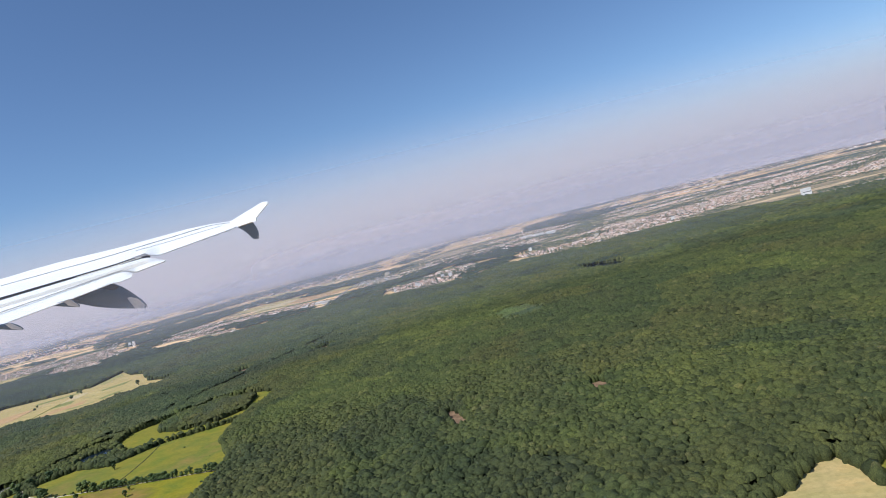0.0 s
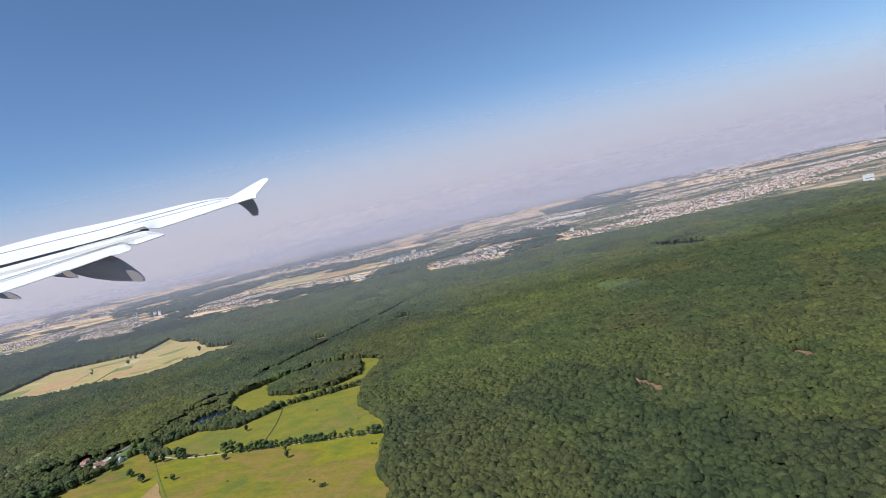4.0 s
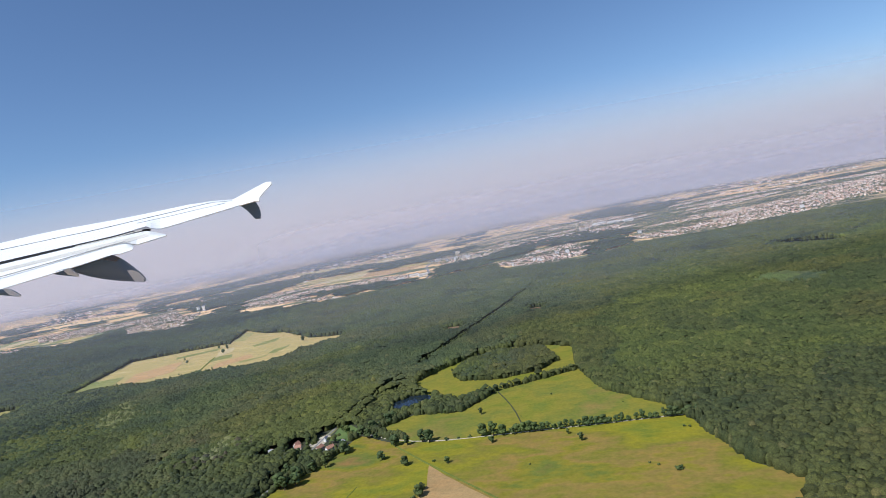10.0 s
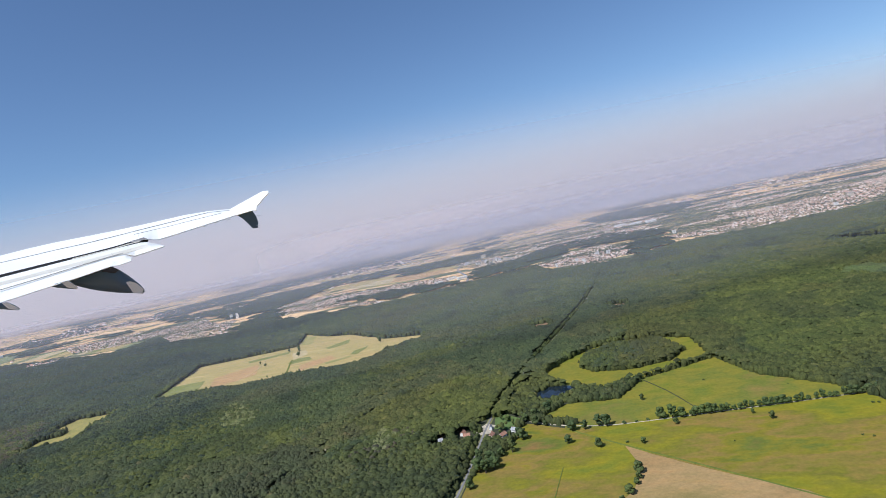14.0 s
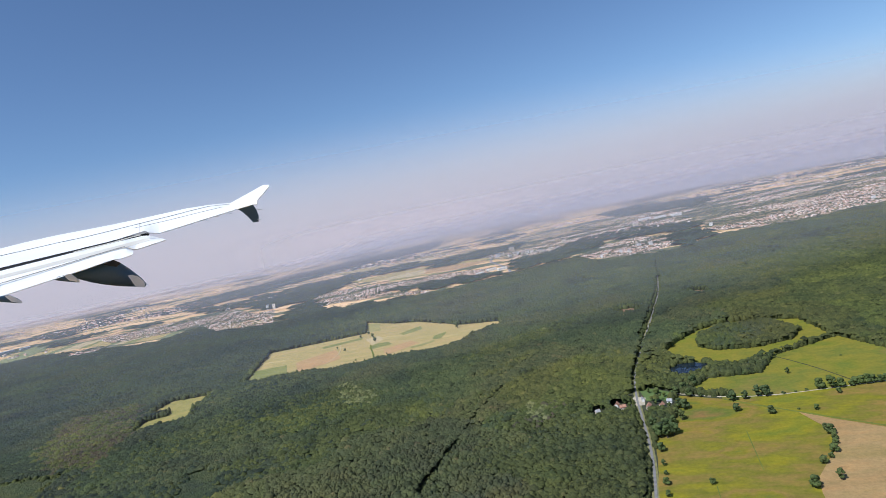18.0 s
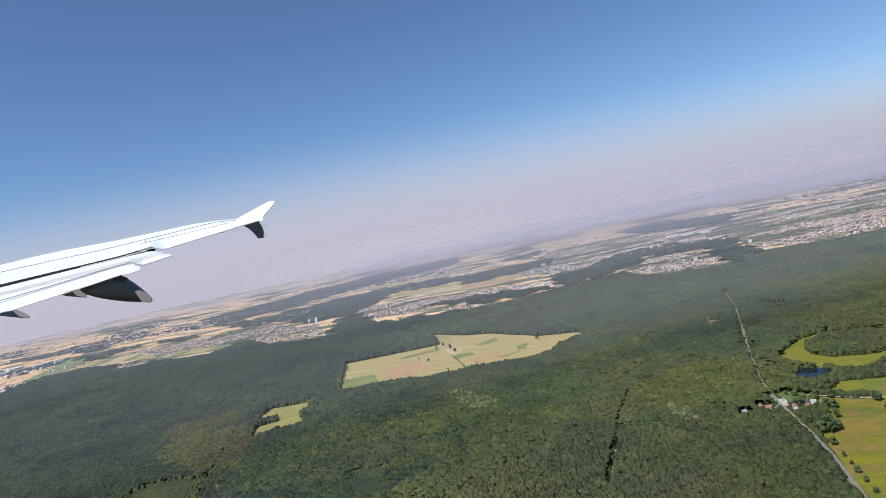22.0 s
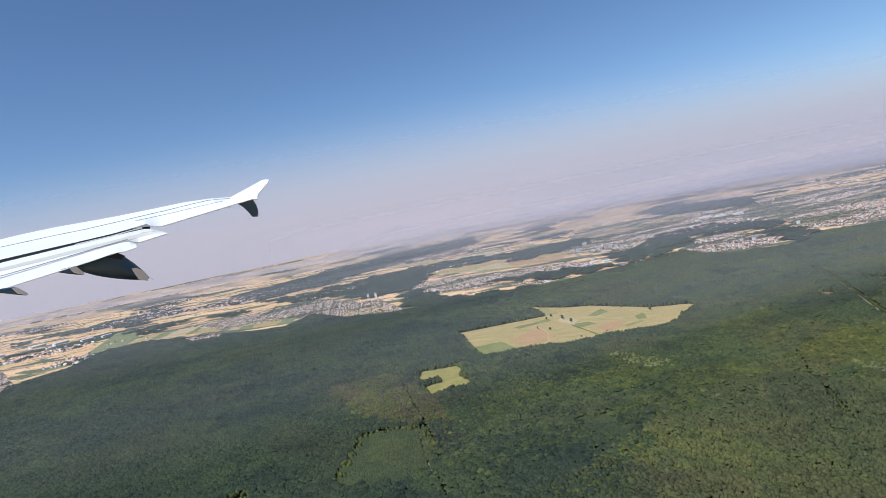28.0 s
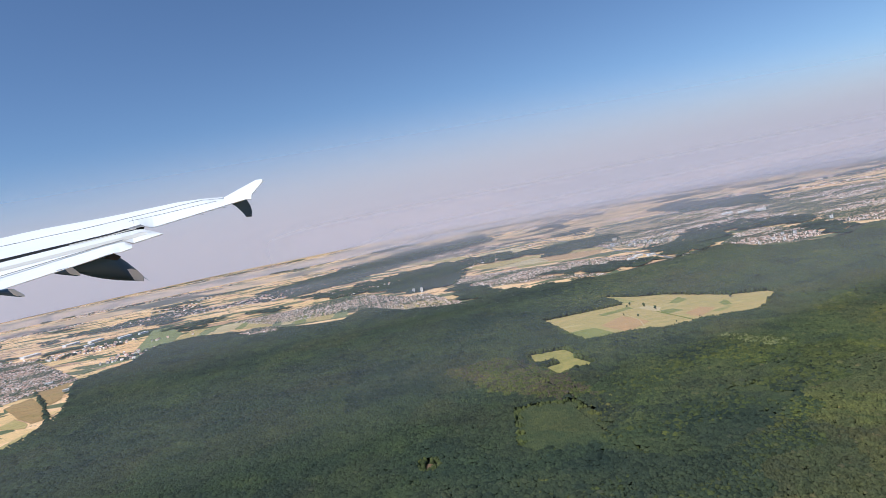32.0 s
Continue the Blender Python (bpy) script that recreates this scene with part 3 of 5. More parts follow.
sheet("east_meadow", wavy(MEADOW_E, 2, 0.2), 0.12, M_MEADOW_B, "green meadow beside a ripe field", "meadow")
sheet("east_stubble", wavy(FIELD_E2, 2, 0.2), 0.12, M_SOIL, "brown strip of stubble behind trees", "field")

# ---- woods ----
rng = np.random.default_rng(7)
HOUSES_AT = [(-120.3, 68.3), (-117.0, 70.2), (-116.2, 69.0), (-112.1, 68.5), (-110.4, 68.3), (-109.2, 69.5), (-113.2, 71.5), (-114.0, 75.0)]


YOUNG = [[(-241, 63), (-228, 64.5), (-219.5, 46), (-221.5, 37), (-238.5, 37)], GLADE, [(-192.5, 58.2), (-189.6, 60.6), (-185.0, 60.6), (-179.2, 50.0), (-182.5, 47.0), (-188.5, 51.0)]]
BROWN_PINES = [[(-269.9, 105.8), (-259.6, 111.3), (-249.3, 113.9), (-230.8, 88.6), (-219.3, 65.8), (-232.5, 66.9), (-249.6, 78.7)], [(-132.8, 63.5), (-129.5, 74.8), (-125.7, 73.8), (-127.9, 63.4)]]
PINE_LOT = [(-205, 5), (-185, 30), (-172, 55), (-152, 72), (-140, 82), (-134, 62), (-131, 40), (-133, 15), (-150, -5), (-190, -10)]
DARK_STAND = [(-24.6, 204.1), (-14.7, 215.8), (-0.8, 218.8), (-4.8, 212.1), (-14.8, 204.9)]
PALE_WOOD = [[(-182.0, 105.2), (-168.8, 94.3), (-167.1, 86.7), (-172.9, 87.9), (-180.3, 98.6)], [(-131.5, 74.9), (-126.7, 71.0), (-129.8, 65.4), (-133.6, 69.3)]]


def wooded(p, margin=0.0):
    keep = inside(p, FOREST)
    for c in CLEARINGS:
        keep &= ~inside(p, c)
    keep &= inside(p + np.array([-3.5, 8.5]), FOREST)
    keep &= ~inside(p, PONDSIDE) & ~inside(p, LAWN)
    keep |= inside(p, ISLAND)
    keep &= off_line(p, ROAD[:4]) > 0.42
    keep &= off_line(p, ROAD[3:]) > 0.54
    keep &= off_line(p, TRACK_A) > 0.27
    keep &= off_line(p, TRACK_B) > 0.28
    keep &= off_line(p, LANE) > 0.8
    keep &= off_line(p, RIDE) > 0.3
    keep &= (off_line(p, ROWLINE) > 1.3) | (p[:, 0] > -61.5)
    for h in HOUSES_AT:
        x, y = p[:, 0] - h[0], p[:, 1] - h[1]
        keep &= np.hypot(x, y) > 1.5
        keep &= np.hypot(x, y + 1.6) > 1.5
    return keep


def stands(p):
    """Which kind of wood grows at each point: 0 broadleaf, 1 young, 2 brown pines, 3 pale crowns, 4 pines, 5 dark wood, 6 olive pines."""
    kind = np.zeros(len(p), int)
    for k, polys in ((1, YOUNG), (2, BROWN_PINES), (3, PALE_WOOD)):
        for poly in polys:
            kind[inside(p + 1.2 * np.sin(p[:, ::-1] * 1.3), poly)] = k
    x, y = p[:, 0], p[:, 1]
    wave = np.sin(x * 0.11 + 1.7 * np.sin(y * 0.07)) + np.sin(y * 0.13 + 1.3 * np.sin(x * 0.09 + 2)) + 0.5 * np.sin(x * 0.31 - y * 0.27)
    lean = np.clip((y - 165) / 50, 0, 1.2) + np.clip((y - 75) / 40, -1, 1.6) * np.clip((-60 - x) / 40, -0.4, 1) + np.clip((-110 - x) / 120, -0.3, 0.5) * np.clip((y + 10) / 60, 0.2, 1) + np.clip((-230 - x) / 60, 0, 0.8)
    lean = lean - 1.5 * np.clip((x + 75) / 20, 0, 1) * np.clip((150 - y) / 30, 0, 1)
    kind[(kind == 0) & inside(p + 3.0 * np.sin(p[:, ::-1] * 0.4), PINE_LOT)] = 6
    kind[(kind == 0) & (wave * 0.6 + lean + 0.25 * np.sin(x * 7.3 + y * 3.1) > 0.55)] = 4
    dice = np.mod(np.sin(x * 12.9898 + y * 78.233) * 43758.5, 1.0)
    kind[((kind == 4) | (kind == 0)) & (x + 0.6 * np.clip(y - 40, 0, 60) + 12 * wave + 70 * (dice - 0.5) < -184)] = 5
    for poly in (DARK_STAND, [(-195.8, 100.3), (-197.7, 108.4), (-191.5, 107.8), (-189.1, 100.5)]):
        kind[inside(p, poly)] = 5
    return kind


def wood(name, p, radius, height, low, shape, material, rng, label, rough=0.26):
    kind = stands(p)
    pick = rng.uniform(0, 1, len(p))
    canopy(name, p[(kind == 0) | (((kind == 3) | (kind == 2)) & (pick < 0.5))], radius, height, low, shape, material, rng, label, rough)
    for k, mat, r, h, nm, text in ((2, M_PINE, 0.85, 1.0, "brown_stand", "brownish stand of dying pines"), (3, M_PALE, 0.95, 1.05, "pale_stand", "patch of pale crowns in the wood"), (4, M_CONIFER, 0.95, 1.02, "pine_wood", "dark blue-green pine wood of narrow crowns"), (5, M_LEAF_DARK, 1.0, 1.0, "dark_wood", "dark blue-green wood"), (6, M_PINES, 0.82, 1.05, "olive_pines", "olive-brown pine wood of narrow crowns")):
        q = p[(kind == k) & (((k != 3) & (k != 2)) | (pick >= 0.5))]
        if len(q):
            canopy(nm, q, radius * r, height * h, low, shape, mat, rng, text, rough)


def plantation(poly, material, high):
    """Even rows of young trees that close over the soil."""
    q = np.array(poly)
    t = scatter((*q.min(0), *q.max(0)), 0.36, rng)
    t = t[(stands(t) == 1) & wooded(t)]
    canopy("young_wood", t, 0.34, high, 0.45, LOW6_CROWN, material, rng, "low smooth light green plantation in the wood", 0.14)


FLIGHT = [(0, 0), (-75, -14), (-130, -42), (-186, -77), (-218, -97)]
p = scatter((-430, -30, 200, 175), 0.48, rng)
p = p[wooded(p)]
d = off_line(p, FLIGHT)
rim = np.minimum.reduce([off_line(p, c + c[:1]) for c in CLEARINGS + [ISLAND]] + [off_line(p, ROAD[3:])])
rim = np.minimum.reduce([rim] + [off_line(p, c) + 0.7 for c in (TRACK_A, TRACK_B, RIDE)] + [off_line(p, c + c[:1]) for c in YOUNG])
p, d, rim = p[d < 128], d[d < 128], rim[d < 128]
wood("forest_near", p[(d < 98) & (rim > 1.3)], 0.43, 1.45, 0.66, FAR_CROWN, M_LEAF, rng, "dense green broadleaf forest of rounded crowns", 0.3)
edge = p[(rim <= 1.3)]
edge = edge[stands(edge) != 1]
lane = np.minimum.reduce([off_line(edge, c) for c in (ROAD, TRACK_A, TRACK_B)]) < 1.1
canopy("forest_edge", edge[~lane], 0.42, 1.25, 0.02, EDGE_CROWN, M_LEAF, rng, "leafy edge of the forest down to the ground", 0.3)
canopy("forest_edge", edge[lane], 0.32, 0.8, 0.02, EDGE_CROWN, M_LEAF, rng, "low leafy edge of the forest along the road", 0.3)
p = scatter((-480, -30, 200, 330), 0.62, rng)
p = p[wooded(p)]
d = off_line(p, FLIGHT)
rim = np.minimum.reduce([off_line(p, c + c[:1]) for c in CLEARINGS + YOUNG] + [off_line(p, ROAD) + 0.25])
far = (d >= 98) & (d < 205)
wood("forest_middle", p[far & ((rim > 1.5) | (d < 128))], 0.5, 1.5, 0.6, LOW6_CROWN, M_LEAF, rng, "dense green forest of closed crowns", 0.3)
edge = p[(d >= 128) & (rim <= 1.5) & (stands(p) != 1)]
lane = off_line(edge, ROAD) < 1.25
canopy("forest_edge", edge[~lane][::2], 0.5, 1.4, 0.04, EDGE_CROWN, M_LEAF, rng, "leafy edge of the forest down to the ground", 0.3)
canopy("forest_edge", edge[lane], 0.36, 0.85, 0.04, EDGE_CROWN, M_LEAF, rng, "low leafy edge of the forest along the road", 0.3)
p = scatter((-500, -30, 200, 340), 1.1, rng)
p = p[wooded(p)]
d = off_line(p, FLIGHT)
wood("forest_far", p[d >= 205], 0.8, 1.6, 0.55, LOW_CROWN, M_LEAF, rng, "distant forest in haze")

plantation(YOUNG[0], M_YOUNG, 1.1)
plantation(YOUNG[1], M_GLADE, 1.15)
plantation(YOUNG[2], M_YOUNG, 1.0)

# the same wood goes on under the flight
SOUTH = [(-444.7, 11.2), (-452.9, -164.7), (252.7, -132.5), (256.8, 57.8), (191.2, 164.0), (91.4, 52.8), (45.3, 32.7), (-40.1, 27.9), (-115.0, 14.4), (-180.0, -9.3), (-261.7, -14.6), (-410.7, 6.7)]
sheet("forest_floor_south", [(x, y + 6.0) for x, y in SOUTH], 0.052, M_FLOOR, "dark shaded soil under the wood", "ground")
t = scatter((-430, -215, 260, 146), 2.4, rng)
t = t[inside(t, SOUTH)]
near_field = np.minimum.reduce([off_line(t, c + c[:1]) for c in (FIELD_E, MEADOW_E, FIELD_E2, MEADOW_LOW)])
canopy("forest_south", t[(near_field > 5.0) & (off_line(t, FOREST + FOREST[:1]) > 0.2) & ~inside(t, FIELD_E) & ~inside(t, MEADOW_E) & ~inside(t, MEADOW_LOW)], 1.6, 1.5, 0.3, LOW_CROWN, M_LEAF, rng, "dense green forest under the flight")
t = scatter((-114, 73, -90, 97), 0.72, rng)
t = t[inside(t, PONDSIDE) & ~inside(t, POND) & ~inside(t, MEADOW_UP) & ~inside(t, MEADOW_MID)]
canopy("pond_trees", t, 0.5, 0.95, 0.1, EDGE_CROWN, M_LEAF, rng, "loose trees and reeds round a pond", 0.3)

# ---- haze ----
mid = Vector((-104, -40, 0))
along, ahead = Vector((-0.913, -0.407, 0)), Vector((-0.407, 0.913, 0))
# added see-through sheets carry the haze in their colour, bluer near, paler far
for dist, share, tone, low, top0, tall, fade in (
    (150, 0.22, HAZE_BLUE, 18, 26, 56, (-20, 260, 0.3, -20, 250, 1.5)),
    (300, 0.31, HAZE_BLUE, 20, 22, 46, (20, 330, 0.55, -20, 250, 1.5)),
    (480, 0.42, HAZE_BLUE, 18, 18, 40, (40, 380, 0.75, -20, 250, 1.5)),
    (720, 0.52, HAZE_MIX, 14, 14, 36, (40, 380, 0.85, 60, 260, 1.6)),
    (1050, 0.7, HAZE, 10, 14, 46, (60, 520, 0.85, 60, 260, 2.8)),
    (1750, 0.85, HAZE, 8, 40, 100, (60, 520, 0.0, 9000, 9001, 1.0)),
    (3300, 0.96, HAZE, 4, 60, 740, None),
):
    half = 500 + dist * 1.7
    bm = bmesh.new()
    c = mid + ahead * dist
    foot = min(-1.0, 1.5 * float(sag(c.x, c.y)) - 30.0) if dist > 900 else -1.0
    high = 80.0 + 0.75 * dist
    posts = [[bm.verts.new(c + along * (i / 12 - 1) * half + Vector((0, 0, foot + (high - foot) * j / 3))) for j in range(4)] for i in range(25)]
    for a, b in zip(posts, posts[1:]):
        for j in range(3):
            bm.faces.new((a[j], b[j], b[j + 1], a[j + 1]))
    tagged(part("haze", bm, haze_veil("haze", tone, share, low, top0, tall, fade, 0.0 if dist < 900 else foot)), "thin upright sheet tinted as pale summer haze over the plain", "haze", kind="structure")

# ---- hills, water, far clutter ----
def ridge(name, yaw0, yaw1, dist, high, seed, label):
    """A long wooded ridge with a soft, uneven skyline and real slopes on both sides."""
    n, k = 90, 9
    v = []
    for i in range(n):
        s = i / (n - 1)
        a = radians(yaw0 + (yaw1 - yaw0) * s)
        env = min(1.0, 2.4 * s) ** 1.3
        top = high * env * (0.75 + 0.35 * noise.noise(Vector((s * 5, seed, 0))) + 0.12 * noise.noise(Vector((s * 17, seed, 3))))
        for j in range(k):
            q = j / (k - 1)
            r = dist + (q - 0.5) * dist * 0.4 + 60 * noise.noise(Vector((s * 9, q * 3, seed)))
            z = max(0.0, top) * math.sin(math.pi * q) ** 0.8 - 0.5
            x, y = mid.x - r * math.sin(a), mid.y + r * math.cos(a)
            v.append((x, y, z + float(sag(x, y))))
    f = [(i * k + j, (i + 1) * k + j, (i + 1) * k + j + 1, i * k + j + 1) for i in range(n - 1) for j in range(k - 1)]
    return tagged(raw_mesh(name, np.array(v), np.array(f), M_HILL), label, "hill", kind="structure")


ridge("hills", 8, -62, 2000, 62, 1.7, "low wooded hills in pale haze along the horizon")
ridge("hills_far", 14, -62, 2600, 110, 5.1, "far faint hills in haze")


def water_of(name, rough):
    m, nt, b = nodes_of(name)
    b.inputs["Base Color"].default_value = (0.012, 0.02, 0.03, 1)
    b.inputs["Roughness"].default_value = rough
    b.inputs["IOR"].default_value = 1.33
    b.inputs["Specular IOR Level"].default_value = 0.3
    bumped(nt, b, noise_of(nt, coords(nt), 3.0, 3), 0.06, 0.02)
    return m


M_WATER = water_of("still_water", 0.06)
M_LAKE = plain("quarry_lake_water", (0.16, 0.34, 0.34), 0.15, 0.08, 0.05)
sheet("pond", wavy(POND, 0.8, 0.25), 0.115, M_WATER, "small dark pond ringed by trees", "pond", thick=0.02)
sheet("forest_lake", wavy(LAKE, 1.5, 0.4), 0.1, M_WATER, "long dark lake in the wood", "lake", thick=0.02)
QUARRY = [(80.2, 277.5), (92.7, 282.4), (115.4, 283.4), (128.8, 272.1), (111.2, 257.5), (90.6, 262.0)]
sheet("quarry_bank", wavy([(71.8, 279.8), (86.3, 286.0), (119.7, 290.0), (135.9, 273.1), (115.4, 253.2), (86.5, 255.6)], 3, 0.8), 0.13, M_SAND, "pale sandy bank round a quarry lake", "sand bank")
sheet("quarry_lake", wavy(QUARRY, 3, 0.6), 0.16, M_LAKE, "turquoise quarry lake", "lake", thick=0.02)

# parcels between the wood and the towns
PARCELS = [
    (M_SOIL, [(-503.5, 153.5), (-502.3, 168.8), (-446.1, 125.1), (-451.2, 119.0), (-471.0, 130.7)], "bare brown field beside a village"),
    (M_CORN, [(-469.2, 117.2), (-471.5, 130), (-453, 119), (-448.0, 112.5)], "ripe strip of corn beside the wood"),
    (M_CORN, [(-438.3, 87.6), (-439.9, 109.1), (-428.6, 99.1), (-426.8, 85.7)], "ripe strip of corn at the wood's edge"),
    (M_GRASSGREEN, [(-517, 214), (-492, 237), (-500, 285), (-513, 313), (-560, 362), (-575, 360), (-532, 290), (-506, 245)], "long bright green meadow beside the wood"),
    (M_SOIL, [(-526, 187), (-505, 173), (-470, 147), (-472, 156), (-482, 168), (-501, 193)], "bare brown parcel"),
    (M_CORN, [(-337, 274), (-318, 276), (-291, 259), (-300, 250), (-321, 254)], "ripe field between a village and the wood"),
    (M_CORN, [(-314.9, 413.9), (-256, 420), (-248, 402), (-285, 382)], "broad ripe field behind a village"),
    (M_PALECORN, [(-282, 381), (-246, 400), (-236, 364), (-264, 368)], "pale ripe field behind a village"),
    (M_CORN, [(-254, 421), (-197, 399), (-195, 384), (-248, 401)], "broad ripe field below a wood"),
    (M_DARKCORN, [(-244, 398), (-195, 382), (-200, 358), (-235, 363)], "ripe field beside the motorway"),
    (M_DRYGREEN, [(-262, 366), (-238, 362), (-210, 349), (-258, 353)], "drying field behind a village"),
    (M_CORN, [(-406, 552), (-352, 513), (-306, 475), (-318, 512), (-338, 541)], "broad ripe field behind a wood"),
    (M_PALECORN, [(-300, 478), (-262, 476), (-268, 520), (-312, 520)], "pale field behind a wood"),
    (M_CORN, [(-124, 520), (-80, 530), (-84, 575), (-122, 560)], "ripe field within the city"),
    (M_CORN, [(-129, 281), (-119, 275.5), (-118.5, 266), (-128, 270)], "small dry field at a suburb"),
    (M_GREENCROP, [(-186.5, 162.3), (-181.1, 170.6), (-178.8, 164.2), (-183.6, 159.1)], "green strip within the corn"),
    (M_GREENCROP, [(-191.2, 146.1), (-191.4, 151.7), (-186.6, 151.9), (-183.7, 147.5), (-189.6, 143.9)], "green strip within the corn"),
    (M_DRYGREEN, [(-175.6, 139.0), (-168.8, 143.4), (-167.6, 141.3), (-173.5, 136.7)], "drying strip within the corn"),
    (M_GREENCROP, [(-170.4, 149.9), (-167.3, 154.0), (-166.7, 144.9), (-169.5, 145.1)], "green strip within the corn"),
    (M_GREENCROP, [(-214.7, 160.0), (-201.8, 166.6), (-200.3, 162.6), (-212.4, 156.7)], "green strip within the corn"),
    (M_GREENCROP, [(-227.7, 137.5), (-217.3, 139.8), (-210.5, 127.6), (-221.0, 122.1)], "green strip within the corn"),
    (M_DRYGREEN, [(-211.0, 193.6), (-203.4, 188.7), (-197.8, 174.2), (-203.3, 175.2)], "drying strip within the corn"),
    (M_DARKCORN, [(-184.6, 141.2), (-177.5, 148.2), (-173.3, 143.1), (-180.6, 133.0)], "darker ripe strip within the corn"),
    (M_DARKCORN, [(-214.8, 141.1), (-205.6, 152.3), (-197.2, 137.5), (-206.4, 126.9)], "darker ripe strip within the corn"),
    (M_PALECORN, [(-198.6, 161.7), (-194.7, 164.0), (-190.0, 156.7), (-191.9, 150.5)], "pale strip within the corn"),
]
NEAR_ROW = [(-500, 284), (-455, 286), (-420, 275), (-388, 265), (-362, 263)]
FAR_ROW = [(-508, 316), (-465, 319), (-430, 307), (-398, 298), (-370, 296)]
CUTS = [0, 0.09, 0.15, 0.26, 0.32, 0.38, 0.5, 0.56, 0.64, 0.72, 0.79, 0.9, 0.999]
for k in range(12):
    q = []
    for row, s in ((NEAR_ROW, CUTS[k]), (NEAR_ROW, CUTS[k + 1] - 0.006), (FAR_ROW, CUTS[k + 1] - 0.006), (FAR_ROW, CUTS[k])):
        j, f = int(s * 4), s * 4 - int(s * 4)
        q.append(tuple(Vector(row[j]).lerp(Vector(row[min(j + 1, 4)]), f)))
    mat, text = ((M_CORN, "ripe parcel beside the village"), (M_GRASSGREEN, "green parcel beside the village"), (M_PALECORN, "pale parcel beside the village"), (M_GREENCROP, "olive parcel beside the village"), (M_CORN, "ripe parcel beside the village"))[k % 5]
    PARCELS.append((mat, q, text))
for k, (mat, poly, text) in enumerate(PARCELS):
    sheet("parcel", wavy(poly, 2, 0.45), 0.16 + 0.005 * (k % 7), mat, text, "field", thick=0.03)
sheet("clearing", wavy(CLEAR_A, 0.8, 0.2), 0.13, M_BARE, "small brown clearing in the wood", "clearing")
sheet("clearing", wavy(CLEAR_B, 0.8, 0.2), 0.13, M_BARE, "narrow bare clearing in the wood", "clearing")
sheet("clearing", wavy(CLEAR_C, 1, 0.3), 0.13, M_BARE, "small dry clearing in the wood", "clearing")
sheet("clearing", wavy(CLEAR_D, 0.8, 0.2), 0.13, M_BARE, "small sandy clearing in the wood", "clearing")
sheet("clearing", wavy(CLEAR_E, 1, 0.3), 0.13, M_BARE, "pale sandy clearing beside the road", "clearing")
ribbon("road_verge", ROAD, 0.8, 0.09, M_VERGE, "dry grass verge along the country road", "verge")
ribbon("road", ROAD, 0.32, 0.13, M_ROAD, "grey asphalt country road through the forest", "road")
ribbon("forest_track", TRACK_A, 0.36, 0.12, M_SAND, "pale sandy track through the wood", "track")
ribbon("forest_track", TRACK_B, 0.34, 0.12, M_SAND, "pale sandy track through the wood", "track")
ribbon("field_path", [(-206.9, 158.7), (-200.4, 144.2), (-200.2, 131.7)], 0.3, 0.2, M_PALECORN, "pale path through the corn", "path")
ribbon("field_hedge_bank", [(-192.6, 150.9), (-188.4, 140.7), (-183.7, 133.3), (-182.7, 127.6)], 0.5, 0.2, M_DAMP, "grassy bank across the corn field", "bank")
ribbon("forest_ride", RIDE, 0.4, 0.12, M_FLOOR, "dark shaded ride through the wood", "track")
ribbon("lane_verge", ROWLINE, 2.0, 0.1, M_MEADOW_B, "grass verge under a row of trees", "verge")
ribbon("lane", [(-108.6, 74.1), (-105.3, 70.9), (-101.2, 68.5), (-94.1, 67.2), (-86.8, 68.3), (-74.3, 68.8), (-61, 69.8)], 0.13, 0.17, M_SAND, "pale lane beside a row of trees", "lane")
ribbon("meadow_path", [(-101.2, 68.3), (-93.5, 60.8), (-83.8, 52.2), (-74, 43)], 0.24, 0.18, M_DAMP, "grassy path across the meadow", "path")
for line in ([(-100.9, 55.8), (-101.3, 49.9), (-101.6, 44.8)], [(-107.2, 41.9), (-107.3, 39.7), (-107.4, 37.3)]):
    ribbon("meadow_ditch", line, 0.11, 0.16, M_DAMP, "faint green ditch across the meadow", "ditch")
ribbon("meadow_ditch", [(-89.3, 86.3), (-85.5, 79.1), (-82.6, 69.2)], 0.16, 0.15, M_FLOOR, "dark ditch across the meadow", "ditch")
ribbon("motorway", [(-162, 268), (-164, 284), (-168, 305), (-188, 362), (-195, 406), (-231, 521), (-290, 640)], 1.2, 0.2, M_ROAD, "pale motorway at the edge of the city", "road")
ribbon("motorway_ramp", [(-154, 272), (-157, 282), (-157, 292), (-153, 290), (-151, 280)], 0.7, 0.2, M_SAND, "curved motorway ramp", "road")
sheet("yard", wavy([(-115.2, 69.6), (-112.8, 69.9), (-112.5, 73.0), (-114.2, 74.2), (-115.4, 72.0)], 0.6, 0.12), 0.122, M_SAND, "sandy yard beside the road", "yard")


# ---- towns: rows of houses, joined ----
def fbm(x, y, s, seed):
    return noise.fractal(Vector((x * s, y * s, seed)), 0.8, 2.0, 3)


